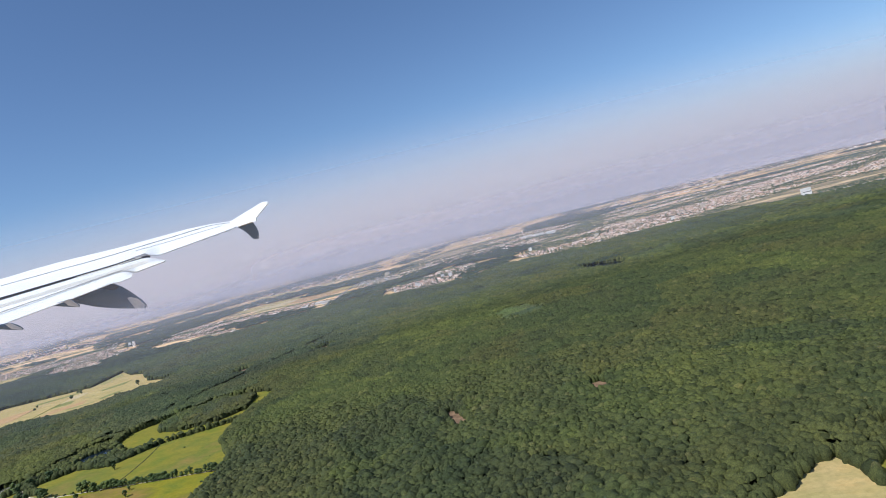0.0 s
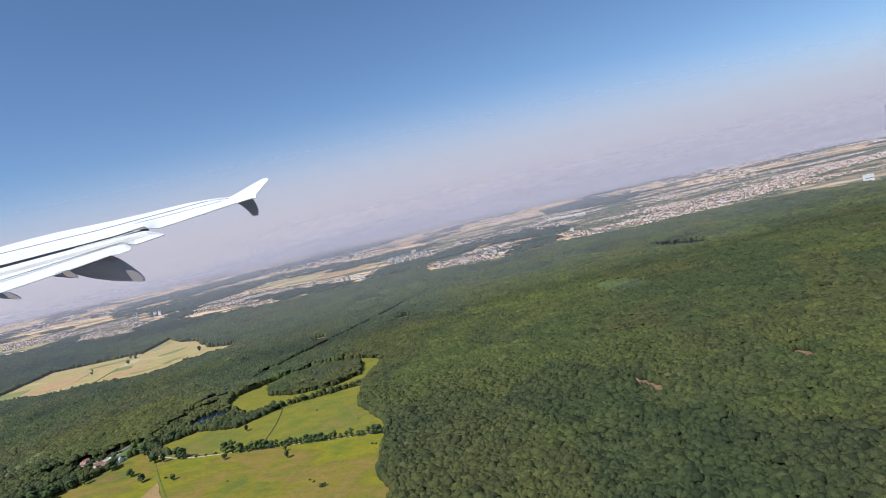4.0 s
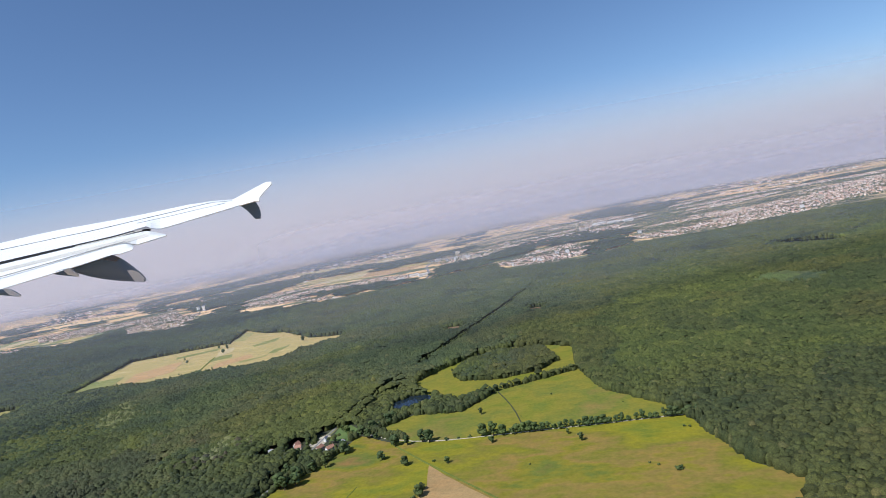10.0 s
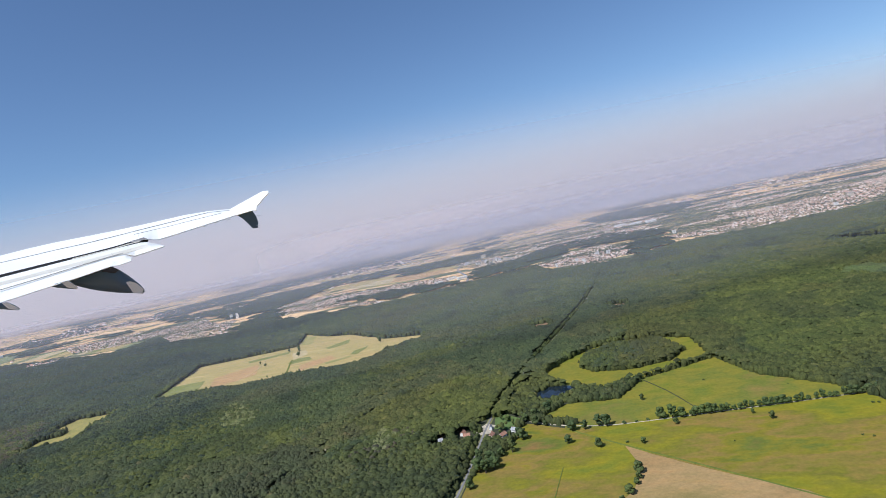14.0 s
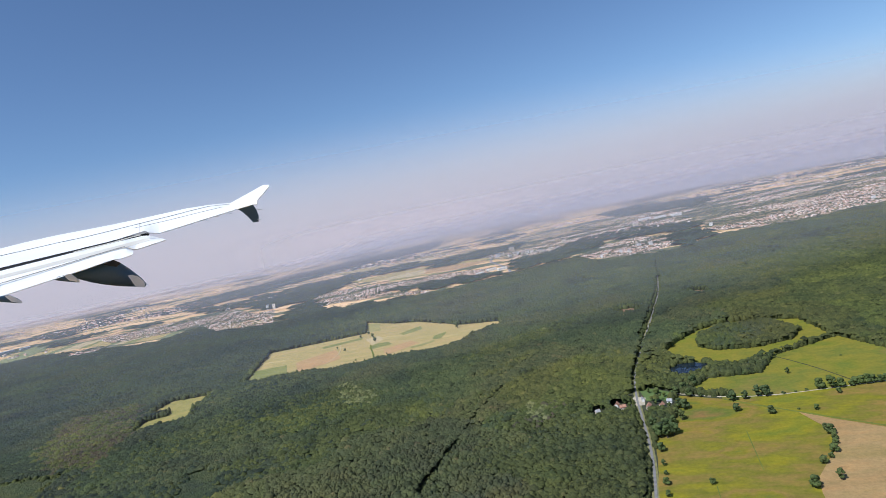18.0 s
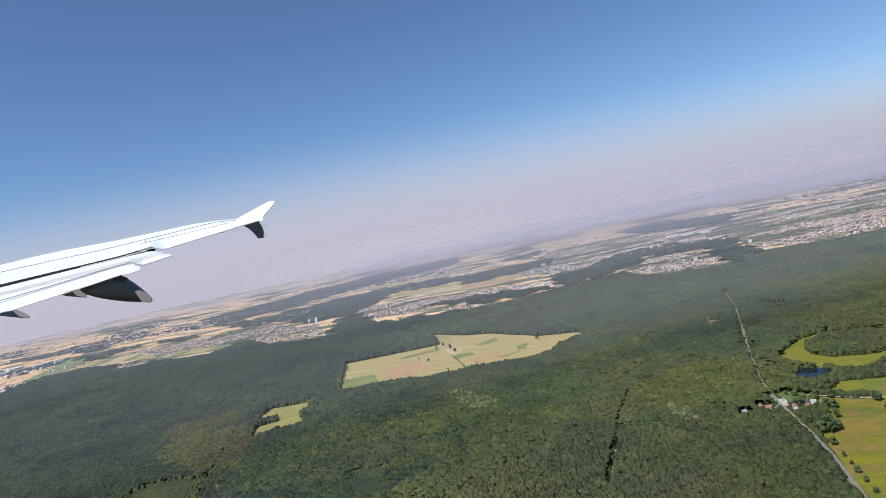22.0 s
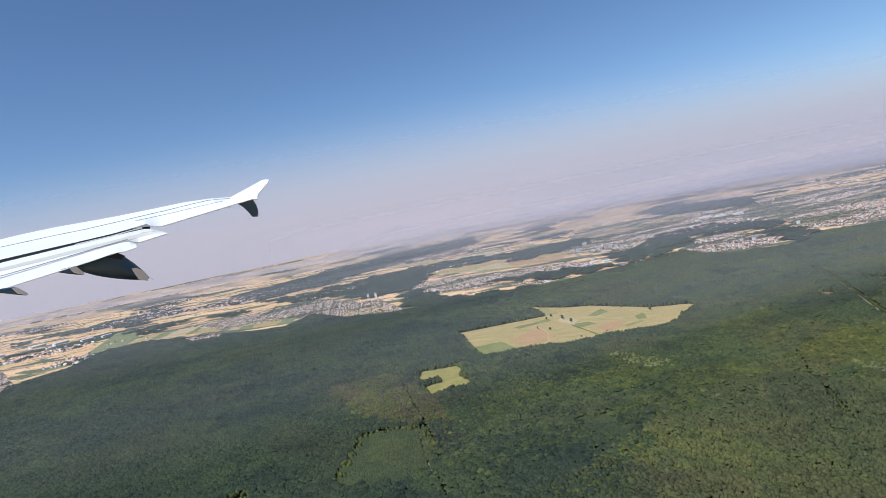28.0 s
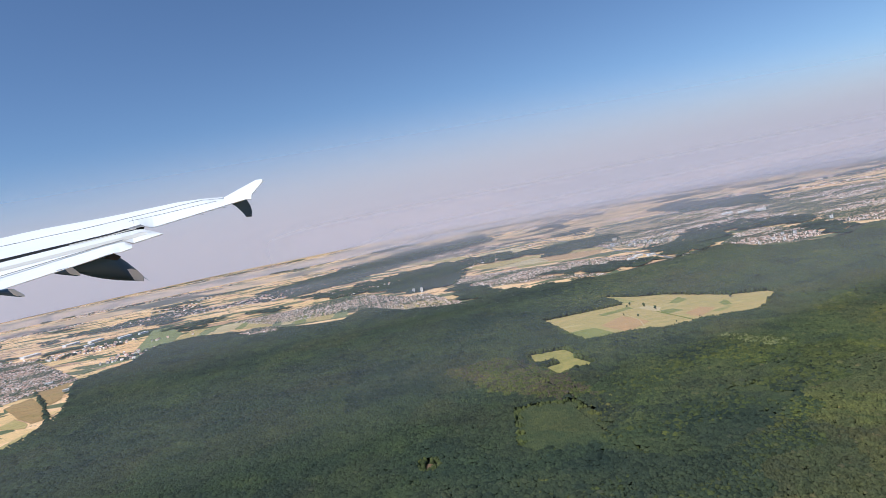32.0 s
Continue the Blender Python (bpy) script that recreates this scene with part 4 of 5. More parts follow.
def houses(name, p, size, rng, label):
    """Houses with a ridge each: the walls as one mesh and the roofs as another."""
    n = len(p)
    turn = np.round(rng.uniform(0, 4, n)) * math.pi / 2 + 0.35 + rng.normal(0, 0.12, n)
    w, l = size * rng.uniform(0.7, 1.1, n), size * rng.uniform(0.9, 1.6, n)
    h, r = size * rng.uniform(0.55, 0.95, n), size * rng.uniform(0.3, 0.5, n)
    c, s = np.cos(turn), np.sin(turn)

    def place(local):
        out = []
        for lx, ly, lz in local:
            out.append(np.stack([p[:, 0] + lx * c - ly * s, p[:, 1] + lx * s + ly * c, lz + down], -1))
        return np.stack(out, 1).reshape(-1, 3)

    z = np.zeros(n)
    down = sag(p[:, 0], p[:, 1])
    box = [(sx * l / 2, sy * w / 2, zz) for zz in (z, h) for sx, sy in ((-1, -1), (1, -1), (1, 1), (-1, 1))]
    quads = np.array([(0, 1, 5, 4), (1, 2, 6, 5), (2, 3, 7, 6), (3, 0, 4, 7), (4, 5, 6, 7)])
    f = (quads[None] + (np.arange(n) * 8)[:, None, None]).reshape(-1, 4)
    walls = tagged(raw_mesh(name + "_walls", place(box), f, M_TOWN, False), label + ", pale walls", "houses", kind="stuff")
    o = 1.1
    roof = [(sx * l / 2 * o, sy * w / 2 * o, h + 0.01) for sx, sy in ((-1, -1), (1, -1), (1, 1), (-1, 1))] + [(-l / 2 * o, z, h + r), (l / 2 * o, z, h + r)]
    tri = np.array([(0, 1, 5), (0, 5, 4), (2, 3, 4), (2, 4, 5), (1, 2, 5), (3, 0, 4), (0, 3, 2), (0, 2, 1)])
    f = (tri[None] + (np.arange(n) * 6)[:, None, None]).reshape(-1, 3)
    tagged(raw_mesh(name + "_roofs", place(roof), f, M_ROOFS, False), label + ", red and grey roofs", "houses", kind="stuff")
    return walls


def built_up(poly, gap, rng, fill=0.85):
    q = np.array(poly)
    p = scatter((*q.min(0), *q.max(0)), gap, rng)
    p = p[inside(p, poly)]
    u = p @ np.array([math.cos(0.35), math.sin(0.35)])
    v = p @ np.array([-math.sin(0.35), math.cos(0.35)])
    street = (np.mod(u, gap * 5.2) < gap * 0.7) | (np.mod(v, gap * 3.6) < gap * 0.6)
    return p[~street & (rng.uniform(0, 1, len(p)) < fill)]


for nm, poly, gap, size, text in (("village", TOWN_A, 1.25, 0.5, "village of small houses among trees"), ("small_town", TOWN_B, 1.25, 0.52, "small town of white and red-roofed houses"), ("small_town", ROW_B, 1.3, 0.56, "row of white houses at the edge of the wood"), ("suburb", SUBURB, 1.25, 0.54, "dense suburb at the forest's edge"), ("city", CITY, 1.55, 0.58, "wide city of pale houses in haze"), ("west_village", TOWN_W, 1.4, 0.62, "village of pale houses and sheds"), ("wood_hamlet", HAMLET_W, 2.3, 0.75, "hamlet of pale houses beside the wood")):
    p = built_up(poly, gap, rng, 0.72)
    # quarters lie in long bands, with tree belts and open fields between them
    side, deep = p @ np.array([-0.913, -0.407]), p @ np.array([-0.407, 0.913])
    wide = nm == "city"
    k = 0.022 if wide else 0.05
    val = np.array([fbm(s * 0.4, q, k, 4.0) for s, q in zip(side, deep)])
    houses(nm, p[val > (0.08 if wide else -0.2)], size, rng, text)
    t = built_up(poly, gap * 1.1, rng, 0.9)
    side, deep = t @ np.array([-0.913, -0.407]), t @ np.array([-0.407, 0.913])
    val = np.array([fbm(s * 0.4, q, k, 4.0) for s, q in zip(side, deep)])
    pick = rng.uniform(0, 1, len(t))
    belt = (val < -0.08) & (val > -0.38) if wide else val < -0.1
    canopy(nm + "_trees", t[(pick < 0.5) & ~belt & (val > -0.08) | belt], gap * 0.42, 0.8, 0.15, LOW_CROWN, M_GARDEN, rng, "garden trees between the houses")
    sheet("town_ground", wavy(poly, 6, 1.5), 0.1, M_CITYGROUND if wide else M_TOWNGROUND, "streets, yards and dry gardens of a town", "ground")

# scattered hamlets and woods over the plain
p = scatter((-1300, 235, 700, 1300), 4.6, rng)
away = ~inside(p, FOREST)
for poly in (TOWN_A, TOWN_B, ROW_B, SUBURB, CITY, TOWN_W, QUARRY):
    away &= ~inside(p, poly)
away &= (p[:, 1] > 330) | (p[:, 0] < -490) | (p[:, 0] > 60)
p = p[away]
val = np.array([fbm(x * 0.6, y, 0.012, 9.0) for x, y in p])
val2 = np.array([fbm(x * 0.6, y, 0.018, 2.0) for x, y in p])
pick = rng.uniform(0, 1, len(p))
houses("far_hamlets", p[(val > 0.3) & (pick < 0.6)], 1.25, rng, "far hamlets scattered over the plain")
canopy("far_woods", p[(val2 > 0.46) | ((val > 0.4) & (pick > 0.66))], 3.4, 1.8, 0.1, LOW_CROWN, M_LEAF_DARK, rng, "far dark woods and hedges on the plain")
FAR_WOODS = [
    [(-203, 267), (-216, 280), (-244, 299), (-214, 304), (-181, 293), (-166, 279)],
    [(-161, 282), (-164, 305), (-172, 340), (-152, 342), (-138, 326), (-133, 304)],
    [(-84, 261), (-78, 280), (-81, 326), (-66, 330), (-60, 306), (-61, 291)],
    [(-463.7, 414.6), (-406.1, 408.1), (-374.8, 467.0), (-323.3, 475.6), (-299.8, 357.5), (-304.4, 325.9), (-331.1, 315.9), (-383.3, 367.9), (-404.9, 362.1)],
    [(-365, 448), (-316, 420), (-256, 428), (-200, 405), (-192, 430), (-213, 480), (-236, 465), (-290, 470), (-345, 492)],
    [(-303.2, 298.3), (-296.3, 320.4), (-262.0, 258.6), (-205.5, 251.6), (-199.2, 222.2), (-214.4, 202.6), (-268.8, 221.9)],
    [(-563.0, 520.4), (-506.0, 626.6), (-445.6, 769.7), (-346.2, 839.5), (-310.2, 666.2), (-385.2, 593.8), (-426.1, 496.4), (-472.4, 418.1)],
    [(-136.9, 330), (-112, 360), (-90.5, 368), (-64, 330), (-57, 370), (-91, 416), (-124, 405), (-143, 372)],
    [(-115.7, 698.7), (-82.9, 746.2), (-33.0, 667.0), (-7.8, 606.8), (-27.4, 531.5), (-53.8, 542.4), (-91.7, 571.5)],
    [(-241.5, 425.6), (-216.0, 477.4), (-180.2, 478.4), (-176.6, 430.1), (-201.6, 408.0), (-235.9, 389.2)],
    [(-740.1, 440.6), (-640.0, 445.2), (-586.0, 416.7), (-686.3, 414.0)],
    [(-968.9, 416.5), (-842.1, 444.9), (-814.7, 432.6), (-931.2, 412.2)],
]
for poly in FAR_WOODS:
    q = np.array(poly, float)
    t = scatter((*q.min(0), *q.max(0)), 2.0, rng)
    canopy("far_wood", t[inside(t + 4 * np.sin(t[:, ::-1] * 0.3), poly)], 1.6, 1.7, 0.2, LOW_CROWN, M_LEAF_DARK, rng, "dark far wood behind the towns")
HEDGES = [[(-510.3, 178.4), (-486.5, 159.5), (-451.9, 127.1), (-438.5, 112.9)]]
for line in HEDGES:
    a = np.array(line, float)
    p = np.concatenate([x + (y - x) * np.linspace(0, 1, max(2, int(np.linalg.norm(y - x) / 1.6)))[:, None] for x, y in zip(a, a[1:])])
    canopy("hedge", p + rng.normal(0, 0.5, p.shape), 0.9, 1.0, 0.05, FAR_CROWN, M_LEAF_DARK, rng, "long dark hedge between parcels")


# ---- buildings one can tell apart ----
def box_bm(bm, x0, y0, z0, x1, y1, z1):
    v = [bm.verts.new(c) for c in ((x0, y0, z0), (x1, y0, z0), (x1, y1, z0), (x0, y1, z0), (x0, y0, z1), (x1, y0, z1), (x1, y1, z1), (x0, y1, z1))]
    for f in ((0, 3, 2, 1), (4, 5, 6, 7), (0, 1, 5, 4), (1, 2, 6, 5), (2, 3, 7, 6), (3, 0, 4, 7)):
        bm.faces.new([v[i] for i in f])


def cottage(x, y, turn, length, width, wall, roof_mat, label, wing=False):
    """A house: walls, a tiled roof with eaves, chimney, windows and a door."""
    ob = tagged(new("house"), label, "house", "houses of the hamlet")
    ob.matrix_basis = pose(x, y, 0.1, 0, 0, turn) @ Matrix.Scale(0.9, 4)
    h, r = 0.42, 0.34
    bm = bmesh.new()
    box_bm(bm, -length / 2, -width / 2, 0, length / 2, width / 2, h)
    a = [bm.verts.new((sx * length / 2, sy, sz)) for sx in (-1, 1) for sy, sz in ((-width / 2, h + 0.002), (width / 2, h + 0.002), (0, h + r * 0.95))]
    bm.faces.new(a[:3]), bm.faces.new(a[3:])
    part("wall", bm, wall, ob)
    for side in (-1, 1):
        bm = bmesh.new()
        lo, e = h - 0.06, length / 2 + 0.06
        pts = [(-e, side * (width / 2 + 0.07), lo), (e, side * (width / 2 + 0.07), lo), (e, 0, h + r), (-e, 0, h + r)]
        v = [bm.verts.new(q) for q in pts] + [bm.verts.new((q[0], q[1], q[2] + 0.05)) for q in pts]
        for f in ((0, 1, 2, 3), (4, 5, 6, 7), (0, 1, 5, 4), (1, 2, 6, 5), (2, 3, 7, 6), (3, 0, 4, 7)):
            bm.faces.new([v[i] for i in f])
        part("roof", bm, roof_mat, ob)
    bm = bmesh.new()
    box_bm(bm, length * 0.2, -0.05, h + r * 0.6, length * 0.2 + 0.1, 0.05, h + r + 0.14)
    part("chimney", bm, M_TILE, ob)
    for side in (-1, 1):
        for k in range(3):
            bm = bmesh.new()
            cx = (k - 1) * length * 0.3
            box_bm(bm, cx - 0.05, side * width / 2 - 0.01, 0.16, cx + 0.05, side * width / 2 + 0.012, 0.3)
            part("window", bm, M_GLASSDARK, ob)
    bm = bmesh.new()
    box_bm(bm, length * 0.12, -width / 2 - 0.014, 0, length * 0.12 + 0.08, -width / 2 + 0.01, 0.15)
    part("door", bm, M_BARK, ob)
    return ob


cottage(-120.3, 68.3, 20, 0.8, 0.6, M_CREAM, M_GREYROOF, "cream house with grey roof among trees")
cottage(-117.2, 70.4, 75, 1.0, 0.7, M_WHITEWALL, M_TILE, "white house with red tiled roof")
cottage(-116.3, 69.2, 10, 1.1, 0.65, M_CREAM, M_TILE, "long farmhouse with red tiled roof")
cottage(-112.3, 68.3, 80, 1.4, 0.8, M_CREAM, M_TILE, "long barn with red-brown tiled roof beside the road")
cottage(-110.5, 68.0, 60, 1.3, 0.8, M_WHITEWALL, M_TILE, "large white house with red tiled roof")
cottage(-109.0, 69.6, 150, 0.9, 0.6, M_WHITEWALL, M_GREYROOF, "white house with pale grey roof")
cottage(-113.0, 71.6, 95, 0.9, 0.45, M_WHITEWALL, M_GREYROOF, "white shed beside the road")
cottage(-118.8, 82.0, 40, 0.8, 0.55, M_CREAM, M_TILE, "lone house with red roof in the wood")


def block(x, y, turn, length, width, high, wall, label, category="apartment block", bands=4):
    """A flat-roofed block: walls, roof slab and bands of windows."""
    ob = tagged(new("apartment_block" if bands > 2 else "industrial_hall"), label, category, "large pale buildings")
    ob.matrix_basis = pose(x, y, 0, 0, 0, turn)
    bm = bmesh.new()
    box_bm(bm, -length / 2, -width / 2, 0, length / 2, width / 2, high)
    part("wall", bm, wall, ob)
    bm = bmesh.new()
    box_bm(bm, -length / 2 - 0.08, -width / 2 - 0.08, high + 0.004, length / 2 + 0.08, width / 2 + 0.08, high + 0.12)
    part("roof", bm, M_GREYROOF if bands > 2 else M_WHITEWALL, ob)
    for k in range(bands):
        z = high * (k + 0.45) / bands
        for side in (-1, 1):
            bm = bmesh.new()
            box_bm(bm, -length * 0.46, side * width / 2 - 0.02, z, length * 0.46, side * width / 2 + 0.02, z + high * (0.16 if bands > 2 else 0.1) / bands)
            part("window_band", bm, M_GLASSDARK, ob)
    return ob


TEXT_B = "white high-rise block with bands of windows"
for x, y, turn, l, w, h in ((-331, 318, 20, 2.8, 2.0, 5.4), (-324.5, 315, 20, 2.8, 2.0, 6.0), (-103.5, 275.7, 15, 2.2, 1.2, 3.2), (-107.1, 282.1, 15, 2.2, 1.2, 3.0), (-91.8, 293.1, 15, 3, 1.2, 3.4), (-97.3, 296.8, 15, 3, 1.2, 3.0), (-116.7, 276.1, 15, 1.6, 1.1, 3.0), (-55.5, 333.8, 10, 3, 1.4, 3.6), (-18.2, 327.3, 5, 4, 1.4, 3), (20.3, 322.2, 0, 3, 1.3, 3), (-141.5, 406.4, 25, 6, 2, 4), (-90.2, 429.1, 25, 6, 2, 4.2), (0.5, 367.4, 15, 5, 2, 4), (39.3, 357.7, 15, 4, 2, 4), (-182.4, 425.2, 15, 6, 2, 4)):
    tall = h > 5
    k = 0.56 if tall else 0.6
    block(x, y, turn, l * k, w * k, h * k, M_WHITEWALL if tall or l < 3.5 else M_CREAM, TEXT_B if tall or l < 3.5 else "cream apartment block with bands of windows")
rnd = random.Random(23)
for k in range(26):
    s = rnd.random()
    block(-190 + 46 * s + rnd.uniform(-5, 5), 391 - 34 * s + rnd.uniform(-9, 9), rnd.choice((25, 115, 35)), rnd.uniform(1.6, 3.4), rnd.uniform(0.8, 1.1), rnd.uniform(1.1, 2.3), rnd.choice((M_CREAM, M_CREAM, M_WHITEWALL)), "cream apartment block with bands of windows")
TEXT_H = "long white industrial hall with a flat roof"
for x, y, turn, l, w, h in ((-80.0, 479, 20, 9, 4, 1.6), (-69, 470, 20, 8, 4, 1.5), (-58, 460, 20, 7, 4, 1.8), (72.7, 291.0, 10, 3.5, 2, 2.8), (-666, 326, 70, 13, 8, 1.6), (-654, 356, 70, 12, 7, 1.6), (-626, 353, 70, 11, 6, 1.5), (-592, 347, 60, 10, 5, 1.4), (-578, 352, 60, 7, 4.5, 1.3), (-612, 330, 60, 7, 4, 1.3), (-178.5, 309, 30, 5, 2.5, 1.2), (-171.5, 304, 30, 5, 2.5, 1.2), (-184, 301, 30, 4, 2, 1.0), (-485.0, 172.6, 40, 3, 1.6, 1.0), (-520.9, 197.9, 40, 4, 2, 1.0)):
    block(x, y, turn, l, w, h, M_WHITEWALL, TEXT_H, "industrial hall", 1)


# ---- trees of the meadows ----
def lump(bm, c, r, rnd, squash=0.8):
    vs = bmesh.ops.create_icosphere(bm, subdivisions=1, radius=r, matrix=Matrix.Translation(c))["verts"]
    for v in vs:
        d = v.co - c
        v.co = c + Vector((d.x, d.y, d.z * squash)) * rnd.uniform(0.72, 1.28)


def tree(seed, r, high, lumps, label):
    """A tree: tapered trunk with limbs, and a crown of many uneven clumps with gaps."""
    rnd = random.Random(seed)
    ob = tagged(new("tree"), label, "tree", "trees of the meadows")
    bm = bmesh.new()
    bmesh.ops.create_cone(bm, segments=7, radius1=high * 0.05, radius2=high * 0.02, depth=high * 0.7, cap_ends=True, matrix=Matrix.Translation((0, 0, high * 0.33)))
    for k in range(4):
        a = k * 1.6 + rnd.random()
        m = Matrix.Translation((0.22 * r * math.cos(a), 0.22 * r * math.sin(a), high * 0.45)) @ Euler((0.7 * -math.sin(a), 0.7 * math.cos(a), 0)).to_matrix().to_4x4()
        bmesh.ops.create_cone(bm, segments=5, radius1=high * 0.02, radius2=high * 0.008, depth=high * 0.4, cap_ends=True, matrix=m)
    part("trunk", bm, M_BARK, ob)
    bm = bmesh.new()
    for k in range(lumps):
        a, q = rnd.uniform(0, 6.28), rnd.random() ** 0.6
        z = rnd.uniform(0.32, 0.92)
        w = r * 0.78 * q * math.sqrt(max(0.05, 1 - ((z - 0.52) / 0.46) ** 2))
        lump(bm, Vector((w * math.cos(a), w * math.sin(a), high * z)), r * rnd.uniform(0.32, 0.5), rnd)
    part("crown", bm, M_TREE, ob, smooth=True)
    return ob


def bush(seed, r, label):
    rnd = random.Random(seed)
    ob = tagged(new("bush"), label, "bush", "bushes of the meadows")
    bm = bmesh.new()
    for k in range(3):
        bmesh.ops.create_cone(bm, segments=5, radius1=r * 0.06, radius2=r * 0.03, depth=r * 0.6, cap_ends=True, matrix=Matrix.Translation((rnd.uniform(-0.2, 0.2) * r, rnd.uniform(-0.2, 0.2) * r, r * 0.28)))
    part("stem", bm, M_BARK, ob)
    bm = bmesh.new()
    for k in range(11):
        a, q = rnd.uniform(0, 6.28), rnd.random() ** 0.5
        lump(bm, Vector((r * 0.7 * q * math.cos(a), r * 0.7 * q * math.sin(a), r * rnd.uniform(0.25, 0.75))), r * rnd.uniform(0.28, 0.45), rnd)
    part("foliage", bm, M_TREE, ob, smooth=True)
    return ob


TREES = [tree(1, 0.55, 1.25, 26, "round green broadleaf tree standing in the meadow"), tree(2, 0.65, 1.35, 30, "broad green oak standing in the meadow"), tree(3, 0.42, 1.3, 22, "slender green tree standing by the lane")]
BUSHES = [bush(4, 0.42, "low green bush in the meadow"), bush(5, 0.35, "small dark green bush in the meadow")]
used = set()


def plant(kinds, x, y, size, rnd, z=0.1):
    src = rnd.choice(kinds)
    size *= 1.35
    m = pose(x, y, z, 0, 0, rnd.uniform(0, 360)) @ Matrix.Diagonal((size, size, size * rnd.uniform(0.9, 1.1), 1))
    if src.name in used:
        return copy_thing(src, m)
    used.add(src.name)
    src.matrix_basis = m
    return src


rnd = random.Random(11)
for x, y, s in ((-100.5, 63.1, 0.6), (-96.5, 60.9, 0.7), (-90.9, 60.7, 0.5), (-74.9, 64.2, 0.7), (-64.3, 46.5, 0.95), (-90.0, 76.5, 0.7), (-100.2, 67.4, 0.95), (-98.4, 67.3, 0.95), (-96.5, 68.1, 1.25), (-95.4, 67.9, 1.45), (-88.0, 68.3, 0.95), (-86.5, 68.0, 1.35), (-86.3, 65.9, 0.8), (-85.3, 68.1, 0.85), (-83.9, 68.0, 0.9), (-107.5, 42.5, 0.75), (-107.6, 36.9, 0.7), (-97.7, 40.0, 0.8), (-94.8, 41.3, 0.9), (-92.0, 54.1, 0.75), (-91.9, 52.7, 0.8), (-92.0, 51.2, 0.85), (-92.3, 49.9, 0.8), (-93.1, 47.8, 0.75), (-94.0, 46.4, 0.7), (-95.1, 45.2, 0.65), (-76.7, 66.6, 0.5), (-205.0, 152.2, 0.64), (-200.2, 147.5, 0.60), (-200.7, 170.0, 0.96), (-196.0, 162.1, 1.12), (-192.7, 155.4, 1.20), (-164.3, 156.7, 1.36), (-202.3, 166.1, 0.88), (-189.3, 130.7, 0.52), (-180.8, 134.0, 0.52),
                (-112.4, 59.8, 1.2), (-111.8, 56.9, 1.3), (-110.9, 56.3, 1.2), (-109.9, 57.3, 1.1), (-109.6, 61.0, 1.2), (-110.8, 62.8, 1.1), (-108.2, 62.0, 1.0), (-107.2, 66.1, 1.0), (-111.9, 63.0, 1.1), (-107.9, 67.0, 0.9), (-105.9, 71.2, 0.8), (-110.7, 58.8, 1.2), (-108.8, 64.1, 0.9), (-112.1, 52.2, 0.7), (-112.3, 48.1, 0.6), (-112.3, 45.6, 0.6), (-112.5, 43.2, 0.6), (-112.6, 40.4, 0.7), (-112.7, 37.6, 0.7), (-110.6, 74.1, 0.7), (-111.8, 75.0, 0.6), (-109.6, 72.5, 0.6), (-104.3, 70.4, 0.5),
                (-118.9, 67.5, 0.7), (-118.6, 69.8, 0.8), (-115.2, 69.9, 0.6), (-115.1, 67.2, 0.6), (-117.6, 68.1, 0.6), (-121.5, 68.8, 0.8), (-119.6, 70.0, 0.7), (-111.2, 69.6, 0.5), (-109.3, 67.6, 0.6), (-115.9, 71.4, 0.8), (-110.2, 64.8, 0.8), (-111.6, 64.3, 0.7)):
    plant(TREES, x, y, s, rnd)
for x, y, s in ((-92.9, 61.5, 0.5), (-93.0, 68.0, 0.7), (-91.4, 68.1, 0.75), (-89.8, 68.2, 0.7), (-63.1, 66.0, 0.7), (-62.5, 65.8, 0.6), (-64.8, 55.2, 0.9), (-66.7, 56.5, 0.6), (-67.6, 57.1, 0.5), (-80.3, 82.3, 0.6), (-80.5, 58.7, 0.3), (-83.7, 74.2, 0.3), (-69.9, 76.1, 0.35)):
    plant(BUSHES, x, y, s, rnd)


def along_line(line, gap):
    """Places along a broken line."""
    left = 0.0
    for (x0, y0), (x1, y1) in zip(line, line[1:]):
        n = math.hypot(x1 - x0, y1 - y0)
        s = left
        while s < n:
            yield x0 + (x1 - x0) * s / n, y0 + (y1 - y0) * s / n
            s += gap * rnd.uniform(0.8, 1.25)
        left = s - n


for x, y in along_line([(-83.3, 69.5), (-74.3, 70.0), (-61, 70.9)], 0.8):
    plant(TREES, x, y - 1.25 + rnd.uniform(-0.1, 0.1), rnd.uniform(0.62, 0.84), rnd)
for x, y in along_line([(-95.9, 78.8), (-93.4, 79.2)], 0.6):
    plant(BUSHES, x, y, rnd.uniform(1.2, 1.6), rnd)
for x, y in along_line([(-93.4, 80.5), (-90.3, 87.3), (-85.4, 89.9), (-78.6, 95)], 0.75):
    plant(BUSHES, x + rnd.uniform(-0.2, 0.2), y + rnd.uniform(-0.3, 0.3), rnd.uniform(0.6, 1.2), rnd)
for x, y in along_line([(-107.5, 73.1), (-106.2, 74.0), (-104, 77.5)], 1.3):
    plant(TREES, x + rnd.uniform(-0.3, 0.3), y, rnd.uniform(0.8, 1.1), rnd)


# ---- the aircraft's wing ----
def paint(name, col, rough):
    m, nt, b = nodes_of(name)
    v = coords(nt)
    n = noise_of(nt, v, 0.004, 4)
    nt.links.new(ramp(nt, n, [(0.3, tuple(c * 0.95 for c in col)), (0.7, col)]), b.inputs["Base Color"])
    b.inputs["Roughness"].default_value = rough
    return m


